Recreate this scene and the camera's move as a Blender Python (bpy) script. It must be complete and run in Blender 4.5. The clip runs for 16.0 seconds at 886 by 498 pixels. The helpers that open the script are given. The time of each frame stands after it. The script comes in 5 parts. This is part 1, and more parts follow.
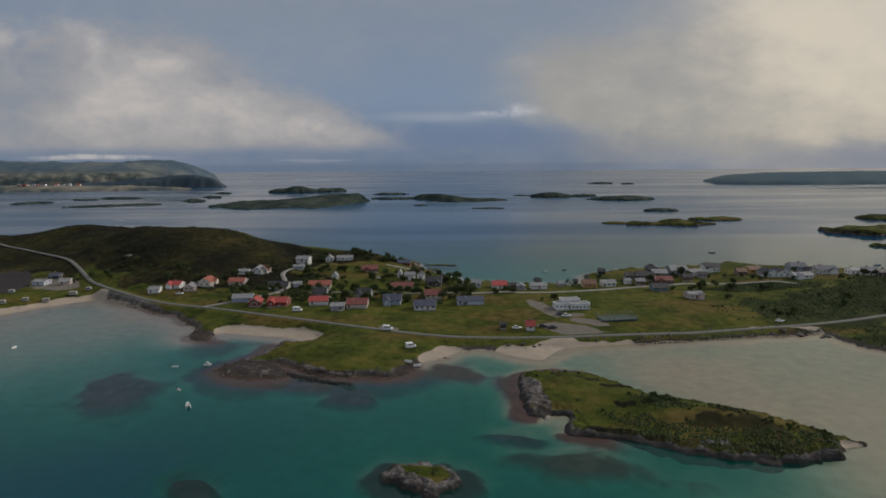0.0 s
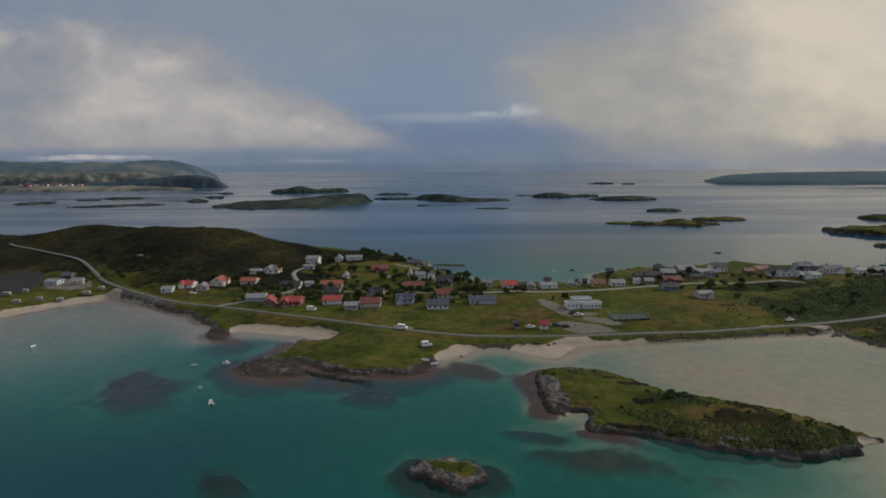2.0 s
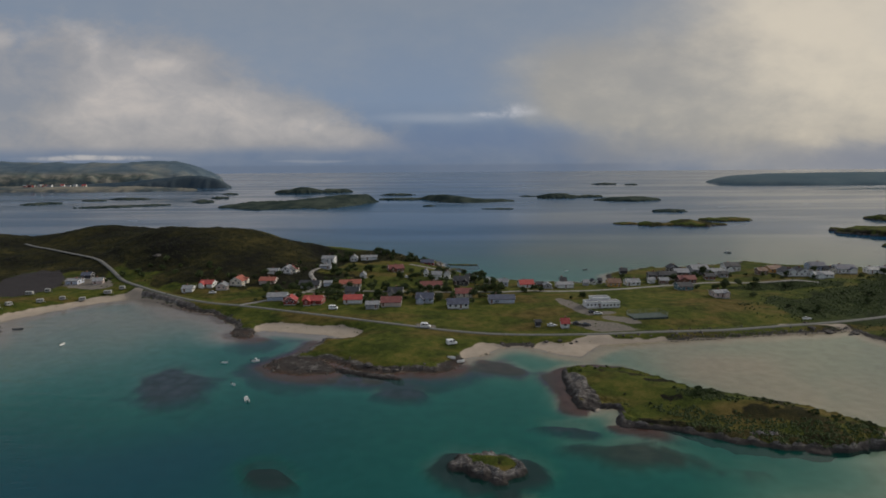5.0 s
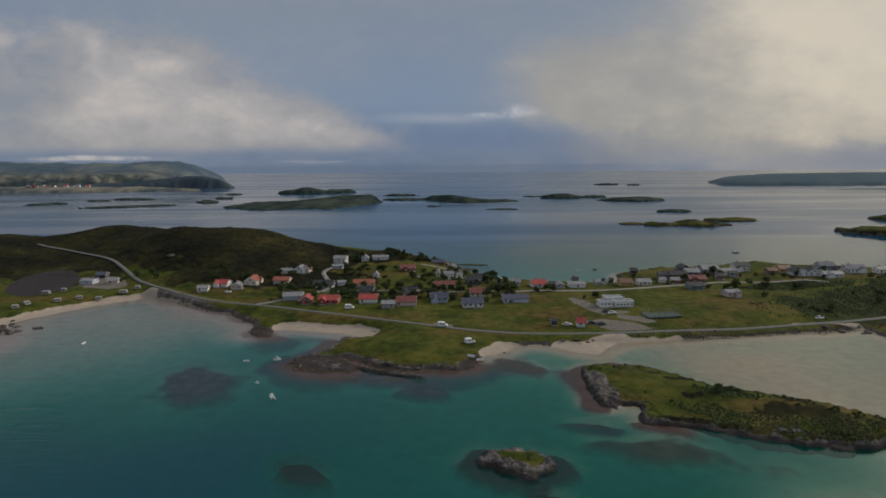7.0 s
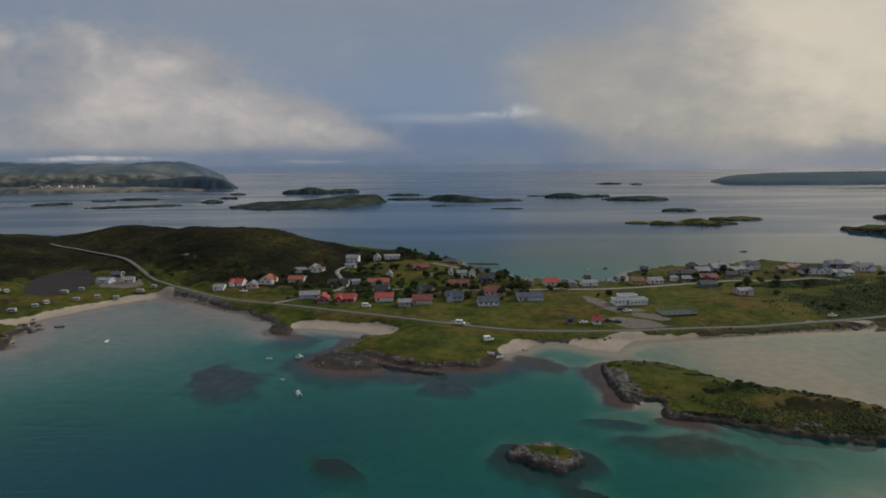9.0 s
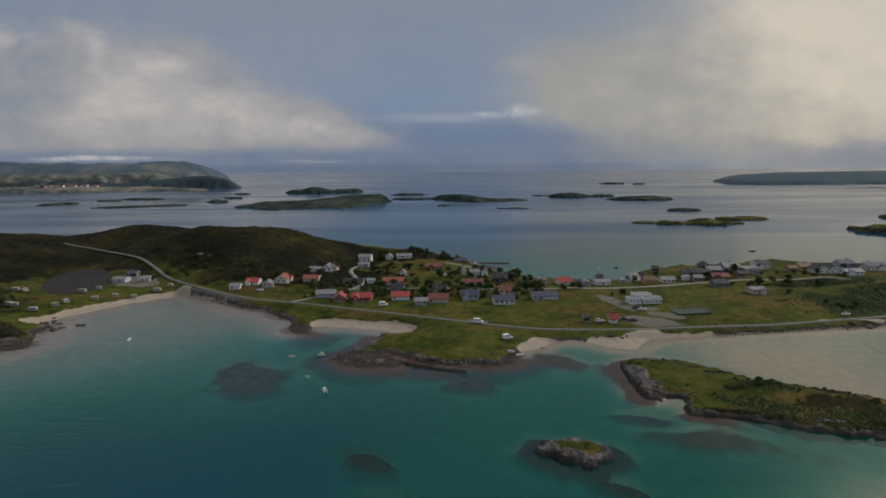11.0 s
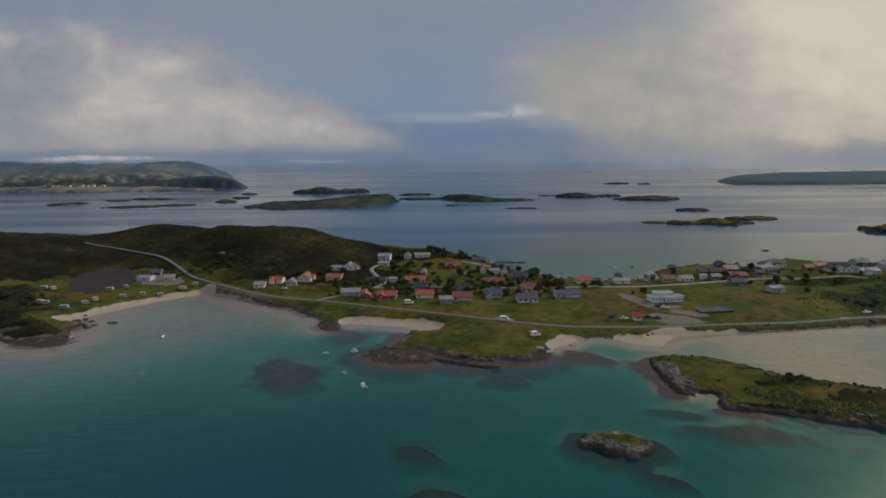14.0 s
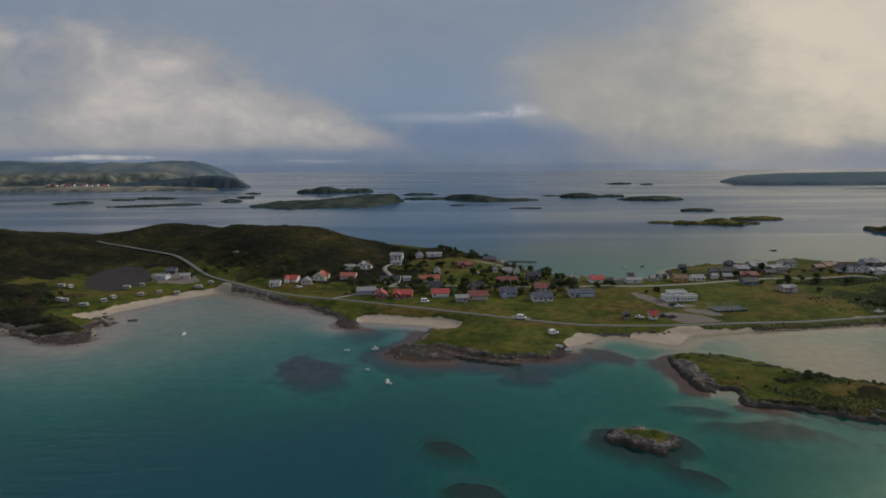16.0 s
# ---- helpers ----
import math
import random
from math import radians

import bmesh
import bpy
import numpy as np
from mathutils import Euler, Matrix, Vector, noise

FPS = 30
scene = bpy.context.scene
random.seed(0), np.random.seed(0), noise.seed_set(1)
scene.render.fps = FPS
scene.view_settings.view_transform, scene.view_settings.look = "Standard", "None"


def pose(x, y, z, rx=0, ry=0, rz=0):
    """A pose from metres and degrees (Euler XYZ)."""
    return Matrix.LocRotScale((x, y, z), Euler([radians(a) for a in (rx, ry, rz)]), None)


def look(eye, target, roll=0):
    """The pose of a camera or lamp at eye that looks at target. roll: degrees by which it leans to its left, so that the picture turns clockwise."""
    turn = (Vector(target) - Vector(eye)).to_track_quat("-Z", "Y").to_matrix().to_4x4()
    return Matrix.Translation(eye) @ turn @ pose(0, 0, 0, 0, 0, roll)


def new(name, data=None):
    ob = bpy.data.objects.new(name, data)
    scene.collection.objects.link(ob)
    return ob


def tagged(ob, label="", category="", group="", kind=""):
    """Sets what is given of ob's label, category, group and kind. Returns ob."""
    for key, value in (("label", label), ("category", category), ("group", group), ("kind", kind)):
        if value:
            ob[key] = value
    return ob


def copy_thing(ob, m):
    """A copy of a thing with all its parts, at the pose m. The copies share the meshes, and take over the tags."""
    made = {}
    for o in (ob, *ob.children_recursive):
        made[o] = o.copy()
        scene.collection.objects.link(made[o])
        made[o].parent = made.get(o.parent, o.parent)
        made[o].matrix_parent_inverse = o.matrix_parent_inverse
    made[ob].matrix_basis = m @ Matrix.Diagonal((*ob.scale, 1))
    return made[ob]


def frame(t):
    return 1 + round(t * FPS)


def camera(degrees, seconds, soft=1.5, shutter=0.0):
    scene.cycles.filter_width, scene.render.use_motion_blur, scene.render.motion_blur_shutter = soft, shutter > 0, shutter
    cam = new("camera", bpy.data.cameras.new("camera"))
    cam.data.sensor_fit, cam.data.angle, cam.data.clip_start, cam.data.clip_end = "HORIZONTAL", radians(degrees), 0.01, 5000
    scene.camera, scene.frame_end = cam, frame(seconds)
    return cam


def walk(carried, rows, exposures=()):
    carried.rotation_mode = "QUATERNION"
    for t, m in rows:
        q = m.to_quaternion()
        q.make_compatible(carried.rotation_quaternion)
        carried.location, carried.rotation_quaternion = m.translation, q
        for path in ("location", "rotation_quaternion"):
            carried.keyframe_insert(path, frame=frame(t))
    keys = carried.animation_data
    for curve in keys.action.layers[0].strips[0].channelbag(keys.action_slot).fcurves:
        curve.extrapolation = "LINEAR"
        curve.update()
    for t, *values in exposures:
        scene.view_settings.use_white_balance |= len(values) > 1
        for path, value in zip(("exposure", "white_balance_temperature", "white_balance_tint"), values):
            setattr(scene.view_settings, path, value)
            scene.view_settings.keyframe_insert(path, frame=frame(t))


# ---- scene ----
cam = camera(73.5, 16.0, soft=1.7)
PATH = [
    (0, (-1.487, -0.358, 80.252), (-1.474, 1.621, 79.959), -0.4),
    (0.5, (-3.17, -1.034, 80.296), (-3.158, 0.944, 80.004), -0.4),
    (1, (-4.884, -1.671, 80.339), (-4.872, 0.307, 80.047), -0.4),
    (1.5, (-6.682, -2.264, 80.374), (-6.668, -0.285, 80.082), -0.4),
    (2, (-8.421, -2.883, 80.393), (-8.406, -0.905, 80.101), -0.4),
    (2.5, (-10.136, -3.495, 80.418), (-10.121, -1.517, 80.127), -0.4),
    (3, (-11.898, -4.105, 80.436), (-11.882, -2.126, 80.144), -0.4),
    (3.5, (-13.617, -4.753, 80.449), (-13.602, -2.775, 80.158), -0.4),
    (4, (-15.41, -5.416, 80.462), (-15.394, -3.437, 80.172), -0.4),
    (6.5, (-25.144, -8.636, 80.752), (-25.129, -6.657, 80.462), -0.4),
    (7, (-27.148, -9.347, 80.777), (-27.133, -7.368, 80.488), -0.4),
    (7.5, (-29.212, -10.083, 80.796), (-29.199, -8.105, 80.507), -0.5),
    (8, (-31.247, -10.828, 80.81), (-31.233, -8.849, 80.52), -0.5),
    (8.5, (-33.308, -11.623, 80.835), (-33.294, -9.644, 80.546), -0.5),
    (9, (-35.307, -12.432, 80.879), (-35.294, -10.453, 80.589), -0.5),
    (11.5, (-45.842, -16.269, 81.218), (-45.832, -14.29, 80.927), -0.5),
    (12, (-47.954, -17.077, 81.252), (-47.945, -15.098, 80.962), -0.5),
    (12.5, (-50.129, -17.887, 81.283), (-50.121, -15.908, 80.993), -0.5),
    (13, (-52.277, -18.731, 81.328), (-52.27, -16.753, 81.038), -0.5),
    (13.5, (-54.396, -19.503, 81.362), (-54.389, -17.525, 81.072), -0.5),
    (14, (-56.481, -20.189, 81.383), (-56.475, -18.21, 81.092), -0.5),
    (14.5, (-58.57, -20.895, 81.384), (-58.565, -18.917, 81.094), -0.4),
    (15, (-60.733, -21.67, 81.396), (-60.729, -19.692, 81.105), -0.4),
    (15.5, (-62.898, -22.492, 81.423), (-62.894, -20.513, 81.132), -0.4),
    (16, (-65.146, -23.261, 81.439), (-65.141, -21.282, 81.148), -0.4),
]
walk(cam, [(t, look(eye, target, roll)) for t, eye, target, roll in PATH])


# ---- nodes ----
class Nodes:
    """A small writer of shader nodes."""

    def __init__(self, tree):
        self.t = tree
        tree.nodes.clear()

    def add(self, kind, **props):
        n = self.t.nodes.new(kind)
        for key, value in props.items():
            setattr(n, key, value)
        return n

    def put(self, value, socket):
        if isinstance(value, bpy.types.NodeSocket):
            self.t.links.new(value, socket)
        elif value is not None:
            socket.default_value = value

    def math(self, op, a, b=None, c=None, clamp=False):
        n = self.add("ShaderNodeMath", operation=op, use_clamp=clamp)
        for v, s in zip((a, b, c), n.inputs):
            self.put(v, s)
        return n.outputs[0]

    def mix(self, f, a, b):
        n = self.add("ShaderNodeMix", data_type="RGBA")
        self.put(f, n.inputs[0])
        self.put(a if isinstance(a, bpy.types.NodeSocket) else (*a, 1), n.inputs[6])
        self.put(b if isinstance(b, bpy.types.NodeSocket) else (*b, 1), n.inputs[7])
        return n.outputs[2]

    def ramp(self, f, *stops):
        n = self.add("ShaderNodeValToRGB")
        while len(n.color_ramp.elements) < len(stops):
            n.color_ramp.elements.new(0.5)
        for e, (p, c) in zip(n.color_ramp.elements, stops):
            e.position, e.color = p, (*c, 1) if isinstance(c, tuple) else (c, c, c, 1)
        self.put(f, n.inputs[0])
        return n.outputs[0]

    def noise(self, vector, scale, detail=4.0, rough=0.55, distortion=0.0):
        n = self.add("ShaderNodeTexNoise")
        self.put(vector, n.inputs["Vector"])
        n.inputs["Scale"].default_value, n.inputs["Detail"].default_value = scale, detail
        n.inputs["Roughness"].default_value, n.inputs["Distortion"].default_value = rough, distortion
        return n.outputs[0]

    def smooth(self, v, lo, hi):
        n = self.add("ShaderNodeMapRange", interpolation_type="SMOOTHSTEP")
        self.put(v, n.inputs[0])
        n.inputs[1].default_value, n.inputs[2].default_value = lo, hi
        return n.outputs[0]

    def mapped(self, vector, sx, sy, sz):
        n = self.add("ShaderNodeMapping")
        self.put(vector, n.inputs[0])
        n.inputs[3].default_value = (sx, sy, sz)
        return n.outputs[0]


# ---- sky: broken cloud under a pale blue, sun behind cloud ----
SUN_AZ, SUN_EL = 68.0, 30.0  # degrees to the right of +y, and up
world = bpy.data.worlds.new("sky")
scene.world = world
world.use_nodes = True
N = Nodes(world.node_tree)
coord = N.add("ShaderNodeTexCoord").outputs["Generated"]
sep = N.add("ShaderNodeSeparateXYZ")
N.put(coord, sep.inputs[0])
dx, dy, dz = sep.outputs
ahead = N.math("MAXIMUM", dy, 0.25)
flat_u, flat_v = N.math("DIVIDE", dx, ahead), N.math("DIVIDE", dz, ahead)
plane = N.add("ShaderNodeCombineXYZ")
N.put(flat_u, plane.inputs[0])
N.put(flat_v, plane.inputs[1])
plane = plane.outputs[0]
billow = N.noise(N.mapped(plane, 1.0, 1.5, 1.0), 4.2, 7.0, 0.55, 0.3)
billow2 = N.noise(N.mapped(plane, 1.0, 1.6, 1.0), 5.7, 7.0, 0.55, 0.2)
fine = N.noise(N.mapped(plane, 1.0, 1.8, 1.0), 11.0, 7.0, 0.6)
broad = N.noise(N.mapped(coord, 1.0, 1.0, 2.0), 2.6, 5.0, 0.5)
u = N.math("ADD", flat_u, N.math("MULTIPLY", N.math("SUBTRACT", billow, 0.5), 0.20))
v = N.math("ADD", flat_v, N.math("MULTIPLY", N.math("SUBTRACT", billow2, 0.5), 0.10))


u_thin = N.math("ADD", flat_u, N.math("MULTIPLY", N.math("SUBTRACT", billow, 0.5), 0.10))
v_thin = N.math("ADD", flat_v, N.math("MULTIPLY", N.math("SUBTRACT", billow2, 0.5), 0.012))


def bank(cu, cv, ru, rv):
    """A soft bank of cloud round a direction: tangents of azimuth and height."""
    thin = rv < 0.02
    a = N.math("POWER", N.math("ABSOLUTE", N.math("DIVIDE", N.math("SUBTRACT", u_thin if thin else u, cu), ru)), 2.0)
    b = N.math("POWER", N.math("ABSOLUTE", N.math("DIVIDE", N.math("SUBTRACT", v_thin if thin else v, cv), rv)), 2.0)
    return N.math("EXPONENT", N.math("MULTIPLY", N.math("ADD", a, b), -1.0))


def banks(*spots):
    total = bank(*spots[0])
    for spot in spots[1:]:
        total = N.math("ADD", total, bank(*spot))
    return N.math("MULTIPLY", total, N.math("GREATER_THAN", dy, 0.0))


def veil(share, under, over):
    return N.mix(N.math("MULTIPLY", share[0], share[1]) if isinstance(share, tuple) else share, under, over)


sky = N.add("ShaderNodeTexSky", sky_type="NISHITA", sun_disc=False)
sky.sun_elevation, sky.sun_rotation = radians(SUN_EL), radians(SUN_AZ)
grey = N.ramp(dz, (0.0, (0.115, 0.165, 0.255)), (0.035, (0.135, 0.187, 0.285)), (0.10, (0.180, 0.236, 0.335)), (0.25, (0.202, 0.240, 0.300)), (0.45, (0.225, 0.25, 0.290)), (0.8, (0.42, 0.44, 0.465)), (1.0, (0.52, 0.54, 0.57)))
cover = N.smooth(N.math("ADD", N.math("MULTIPLY", fine, 0.4), N.math("MULTIPLY", broad, 0.6)), 0.38, 0.66)
tint = veil((cover, 0.30), grey, (0.30, 0.31, 0.325))
# warm bank before the hidden sun
right = N.smooth(banks((0.64, 0.30, 0.27, 0.30), (0.44, 0.11, 0.19, 0.10), (0.74, 0.08, 0.20, 0.07), (0.25, 0.12, 0.15, 0.08)), 0.05, 1.1)
warm = N.mix(N.smooth(N.math("ADD", banks((0.68, 0.22, 0.24, 0.20)), N.math("MULTIPLY", N.math("SUBTRACT", N.math("ADD", N.math("MULTIPLY", fine, 0.5), N.math("MULTIPLY", billow, 0.5)), 0.5), 1.5)), -0.15, 1.05), (0.295, 0.288, 0.28), (0.60, 0.535, 0.435))
tint = veil(right, tint, warm)
# warm grey cumulus over the far hills: its top falls away to the right
def skyline(*tops):
    """The height of a cloud's top along the horizon, from (tangent of azimuth, tangent of height)."""
    n = N.add("ShaderNodeValToRGB")
    while len(n.color_ramp.elements) < len(tops):
        n.color_ramp.elements.new(0.5)
    for e, (a, h) in zip(n.color_ramp.elements, tops):
        e.position, e.color = (a + 0.8) / 0.9, (h * 4, h * 4, h * 4, 1)
    N.put(N.math("DIVIDE", N.math("ADD", u_thin, 0.8), 0.9), n.inputs[0])
    return N.math("MULTIPLY", n.outputs[0], 0.25)


ruffle = N.math("ADD", N.math("MULTIPLY", N.math("SUBTRACT", fine, 0.5), 0.13), N.math("MULTIPLY", N.math("SUBTRACT", billow2, 0.5), 0.09))
forward = N.math("GREATER_THAN", dy, 0.0)
bank_top = skyline((-0.79, 0.245), (-0.58, 0.226), (-0.42, 0.205), (-0.32, 0.162), (-0.23, 0.115), (-0.135, 0.076), (-0.07, 0.046), (0.0, 0.020))
under_bank = N.math("SUBTRACT", N.math("ADD", bank_top, ruffle), flat_v)
base_edge = N.smooth(v_thin, 0.012, 0.034)
bank_share = N.math("MULTIPLY", N.math("MULTIPLY", N.smooth(under_bank, -0.030, 0.045), base_edge), forward)
bank_share = N.math("MULTIPLY", bank_share, N.smooth(flat_u, 0.06, -0.12))
curl = N.noise(N.mapped(plane, 1.0, 1.5, 1.0), 15.0, 8.0, 0.62, 0.9)
patch = N.math("ADD", N.math("MULTIPLY", billow, 0.40), N.math("ADD", N.math("MULTIPLY", fine, 0.30), N.math("MULTIPLY", curl, 0.30)))
lit = N.math("ADD", 0.12, N.math("MULTIPLY", banks((-0.53, 0.142, 0.095, 0.050), (-0.50, 0.082, 0.13, 0.045), (-0.57, 0.197, 0.035, 0.026), (-0.33, 0.095, 0.070, 0.032), (-0.21, 0.060, 0.10, 0.024), (-0.70, 0.20, 0.06, 0.022), (-0.44, 0.165, 0.05, 0.025)), 0.62))
lit = N.math("ADD", lit, N.math("MULTIPLY", N.math("SUBTRACT", patch, 0.5), 2.3))
puff = N.ramp(lit, (0.0, (0.235, 0.252, 0.292)), (0.35, (0.305, 0.300, 0.312)), (0.70, (0.385, 0.366, 0.362)), (1.0, (0.49, 0.448, 0.420)))
tint = veil((bank_share, 0.92), tint, puff)
# deep blue under the cloud, a bright gap with a thin streak beside it, and low streaks over the hills
tint = veil((N.smooth(banks((0.07, 0.035, 0.20, 0.030)), 0.1, 1.0), 0.62), tint, (0.105, 0.160, 0.275))
tint = veil((N.smooth(banks((0.0, 0.072, 0.13, 0.010)), 0.1, 1.2), 0.40), tint, (0.36, 0.39, 0.45))
gap = N.math("MULTIPLY", banks((0.124, 0.084, 0.034, 0.012), (0.090, 0.0765, 0.040, 0.006)), N.smooth(fine, 0.20, 0.68))
tint = veil((N.smooth(gap, 0.05, 1.0), 0.70), tint, (0.55, 0.55, 0.585))
tint = veil((N.math("MULTIPLY", N.smooth(banks((-0.57, 0.0105, 0.13, 0.0050)), 0.2, 0.9), N.smooth(curl, 0.28, 0.60)), 0.75), tint, (0.50, 0.475, 0.46))
tint = veil((N.smooth(banks((-0.20, 0.003, 0.07, 0.003)), 0.2, 0.9), 0.22), tint, (0.40, 0.40, 0.42))
# dusky air low under the warm bank
tint = veil((N.smooth(banks((0.76, 0.008, 0.24, 0.026)), 0.1, 1.0), 0.70), tint, (0.150, 0.185, 0.255))
tint = veil((N.smooth(banks((0.34, 0.026, 0.20, 0.026)), 0.1, 1.0), 0.40), tint, (0.190, 0.205, 0.235))
# brighter cloud round the hidden sun, high over the right
toward = N.add("ShaderNodeVectorMath", operation="DOT_PRODUCT")
N.put(coord, toward.inputs[0])
toward.inputs[1].default_value = (math.sin(radians(SUN_AZ)) * math.cos(radians(SUN_EL)), math.cos(radians(SUN_AZ)) * math.cos(radians(SUN_EL)), math.sin(radians(SUN_EL)))
tint = N.mix(N.math("MULTIPLY", N.smooth(toward.outputs["Value"], 0.78, 0.98), N.smooth(dz, 0.24, 0.40)), tint, (1.15, 1.02, 0.84))
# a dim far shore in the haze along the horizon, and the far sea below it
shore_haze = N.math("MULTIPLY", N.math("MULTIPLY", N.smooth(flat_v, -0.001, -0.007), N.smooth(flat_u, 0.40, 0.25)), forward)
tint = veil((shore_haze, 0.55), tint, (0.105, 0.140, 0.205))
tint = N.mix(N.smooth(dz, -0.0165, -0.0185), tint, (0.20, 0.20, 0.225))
air = N.add("ShaderNodeMix", data_type="RGBA", blend_type="ADD")
air.inputs[0].default_value = 0.004
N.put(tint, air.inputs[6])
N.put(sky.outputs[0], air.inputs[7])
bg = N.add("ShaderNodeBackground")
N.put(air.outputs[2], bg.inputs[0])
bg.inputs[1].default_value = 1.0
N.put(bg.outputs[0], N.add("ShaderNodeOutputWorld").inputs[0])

sun = new("sun", bpy.data.lights.new("sun", "SUN"))
sun.data.energy, sun.data.angle, sun.data.color = 1.8, radians(14), (1.0, 0.92, 0.80)
sun.matrix_world = look((0, 0, 200), (-math.sin(radians(SUN_AZ)) * math.cos(radians(SUN_EL)) * 100, -math.cos(radians(SUN_AZ)) * math.cos(radians(SUN_EL)) * 100, 200 - 100 * math.sin(radians(SUN_EL))))


# ---- the lie of the land ----
def lattice(ix, iy, seed):
    h = (ix * 374761393 + iy * 668265263 + seed * 974711) & 0x7FFFFFFF
    h = ((h ^ (h >> 13)) * 1274126177) & 0x7FFFFFFF
    return ((h ^ (h >> 16)) & 0xFFFF) / 32767.5 - 1.0


def value_noise(x, y, seed=0):
    ix, iy = np.floor(x).astype(np.int64), np.floor(y).astype(np.int64)
    fx, fy = x - ix, y - iy
    fx, fy = fx * fx * (3 - 2 * fx), fy * fy * (3 - 2 * fy)
    a, b = lattice(ix, iy, seed), lattice(ix + 1, iy, seed)
    c, d = lattice(ix, iy + 1, seed), lattice(ix + 1, iy + 1, seed)
    return (a + (b - a) * fx) * (1 - fy) + (c + (d - c) * fx) * fy


def fbm(x, y, size, octaves=4, seed=0):
    """Fractal noise of about -1 to 1, its largest swells `size` metres across."""
    total, gain = 0.0, 0.55
    for k in range(octaves):
        total = total + gain * value_noise(x / size + 17.3 * k, y / size - 9.1 * k, seed + k)
        size, gain = size / 2.03, gain * 0.52
    return total


def smooth(v, lo, hi):
    s = np.clip((v - lo) / (hi - lo), 0, 1)
    return s * s * (3 - 2 * s)


def inside_by(x, y, outline):
    """Metres inside a closed outline; negative outside."""
    p = np.array(outline, float)
    q = np.roll(p, -1, 0)
    best = np.full(x.shape, 1e9)
    odd = np.zeros(x.shape, bool)
    for (ax, ay), (bx, by) in zip(p, q):
        ex, ey = bx - ax, by - ay
        k = np.clip(((x - ax) * ex + (y - ay) * ey) / (ex * ex + ey * ey + 1e-9), 0, 1)
        best = np.minimum(best, (x - ax - k * ex) ** 2 + (y - ay - k * ey) ** 2)
        if ay != by:
            odd ^= ((ay > y) != (by > y)) & (x < ax + (y - ay) / (by - ay) * ex)
    return np.where(odd, 1, -1) * np.sqrt(best)


def away_from(x, y, line):
    """Metres to an open line of points, and the share of the way along it."""
    best, along = np.full(x.shape, 1e9), np.zeros(x.shape)
    for i, ((ax, ay), (bx, by)) in enumerate(zip(line[:-1], line[1:])):
        ex, ey = bx - ax, by - ay
        k = np.clip(((x - ax) * ex + (y - ay) * ey) / (ex * ex + ey * ey), 0, 1)
        d = np.hypot(x - ax - k * ex, y - ay - k * ey)
        along = np.where(d < best, i + k, along)
        best = np.minimum(best, d)
    return best, along


def spread(x, y, points, soft):
    """A smooth sheet through points (x, y, value)."""
    p = np.array(points, float)
    kernel = lambda d2: np.sqrt(d2 + soft * soft)
    d2 = (p[:, None, 0] - p[None, :, 0]) ** 2 + (p[:, None, 1] - p[None, :, 1]) ** 2
    w = np.linalg.solve(kernel(d2) + np.eye(len(p)) * 2.0, p[:, 2] - p[:, 2].mean())
    out = np.full(x.shape, p[:, 2].mean())
    for (px, py, _), wi in zip(p, w):
        out = out + wi * kernel((x - px) ** 2 + (y - py) ** 2)
    return out


def blobs(x, y, spots, ragged=0.35, seed=40, soft=0.40):
    """1 within soft, ragged ellipses (x, y, half length, half breadth, degrees)."""
    out = np.zeros(x.shape)
    n = fbm(x, y, 14, 4, seed) * ragged
    for cx, cy, rx, ry, turn in spots:
        c, s = math.cos(math.radians(turn)), math.sin(math.radians(turn))
        a, b = ((x - cx) * c + (y - cy) * s) / rx, ((y - cy) * c - (x - cx) * s) / ry
        out = np.maximum(out, smooth(1.12 - np.hypot(a, b) + n, 0.0, soft))
    return out


SHORE_WEST = [(-700, 250), (-420, 246), (-330, 256), (-297, 268), (-287, 266), (-276, 256), (-259, 246), (-240, 238), (-231, 238), (-230, 247), (-233, 255), (-241, 265), (-240, 275), (-249, 288), (-242, 304), (-228, 325), (-214, 339), (-202, 345), (-189, 339), (-171, 326), (-156, 314), (-140, 305), (-130, 291), (-119, 280), (-120, 269), (-113, 262), (-103, 259), (-110, 270), (-105, 274), (-89, 270), (-74, 266), (-64, 259)]
SHORE_MID = [(-72, 257), (-77, 238), (-83, 231), (-89, 223), (-83, 216), (-73, 212), (-61, 213), (-60, 219), (-67, 229), (-56, 222), (-48, 214), (-39, 212), (-31, 214), (-22, 212), (-15, 214), (-11, 221), (-8, 229), (1, 235), (5, 241.5), (13, 245), (20, 244.5), (25, 240), (36, 231), (41, 230), (48, 242), (59, 251), (80, 257), (94, 260), (122, 264), (144, 267), (156, 269), (173, 266), (176, 260), (178, 251), (181, 241), (190, 233), (230, 220), (330, 200), (700, 190)]
SHORE_BACK = [(700, 440), (400, 412), (306, 402), (292, 418), (261, 433), (237, 436), (224, 460), (214, 447), (178, 437), (133, 429), (113, 417), (100, 408), (93, 378), (80, 377), (44, 384), (26, 388), (7, 401), (-7, 426), (-18, 450), (-16, 461), (-40, 476), (-80, 500), (-130, 525), (-200, 560), (-300, 580), (-420, 610), (-700, 650)]
MAINLAND = SHORE_WEST + SHORE_MID + SHORE_BACK

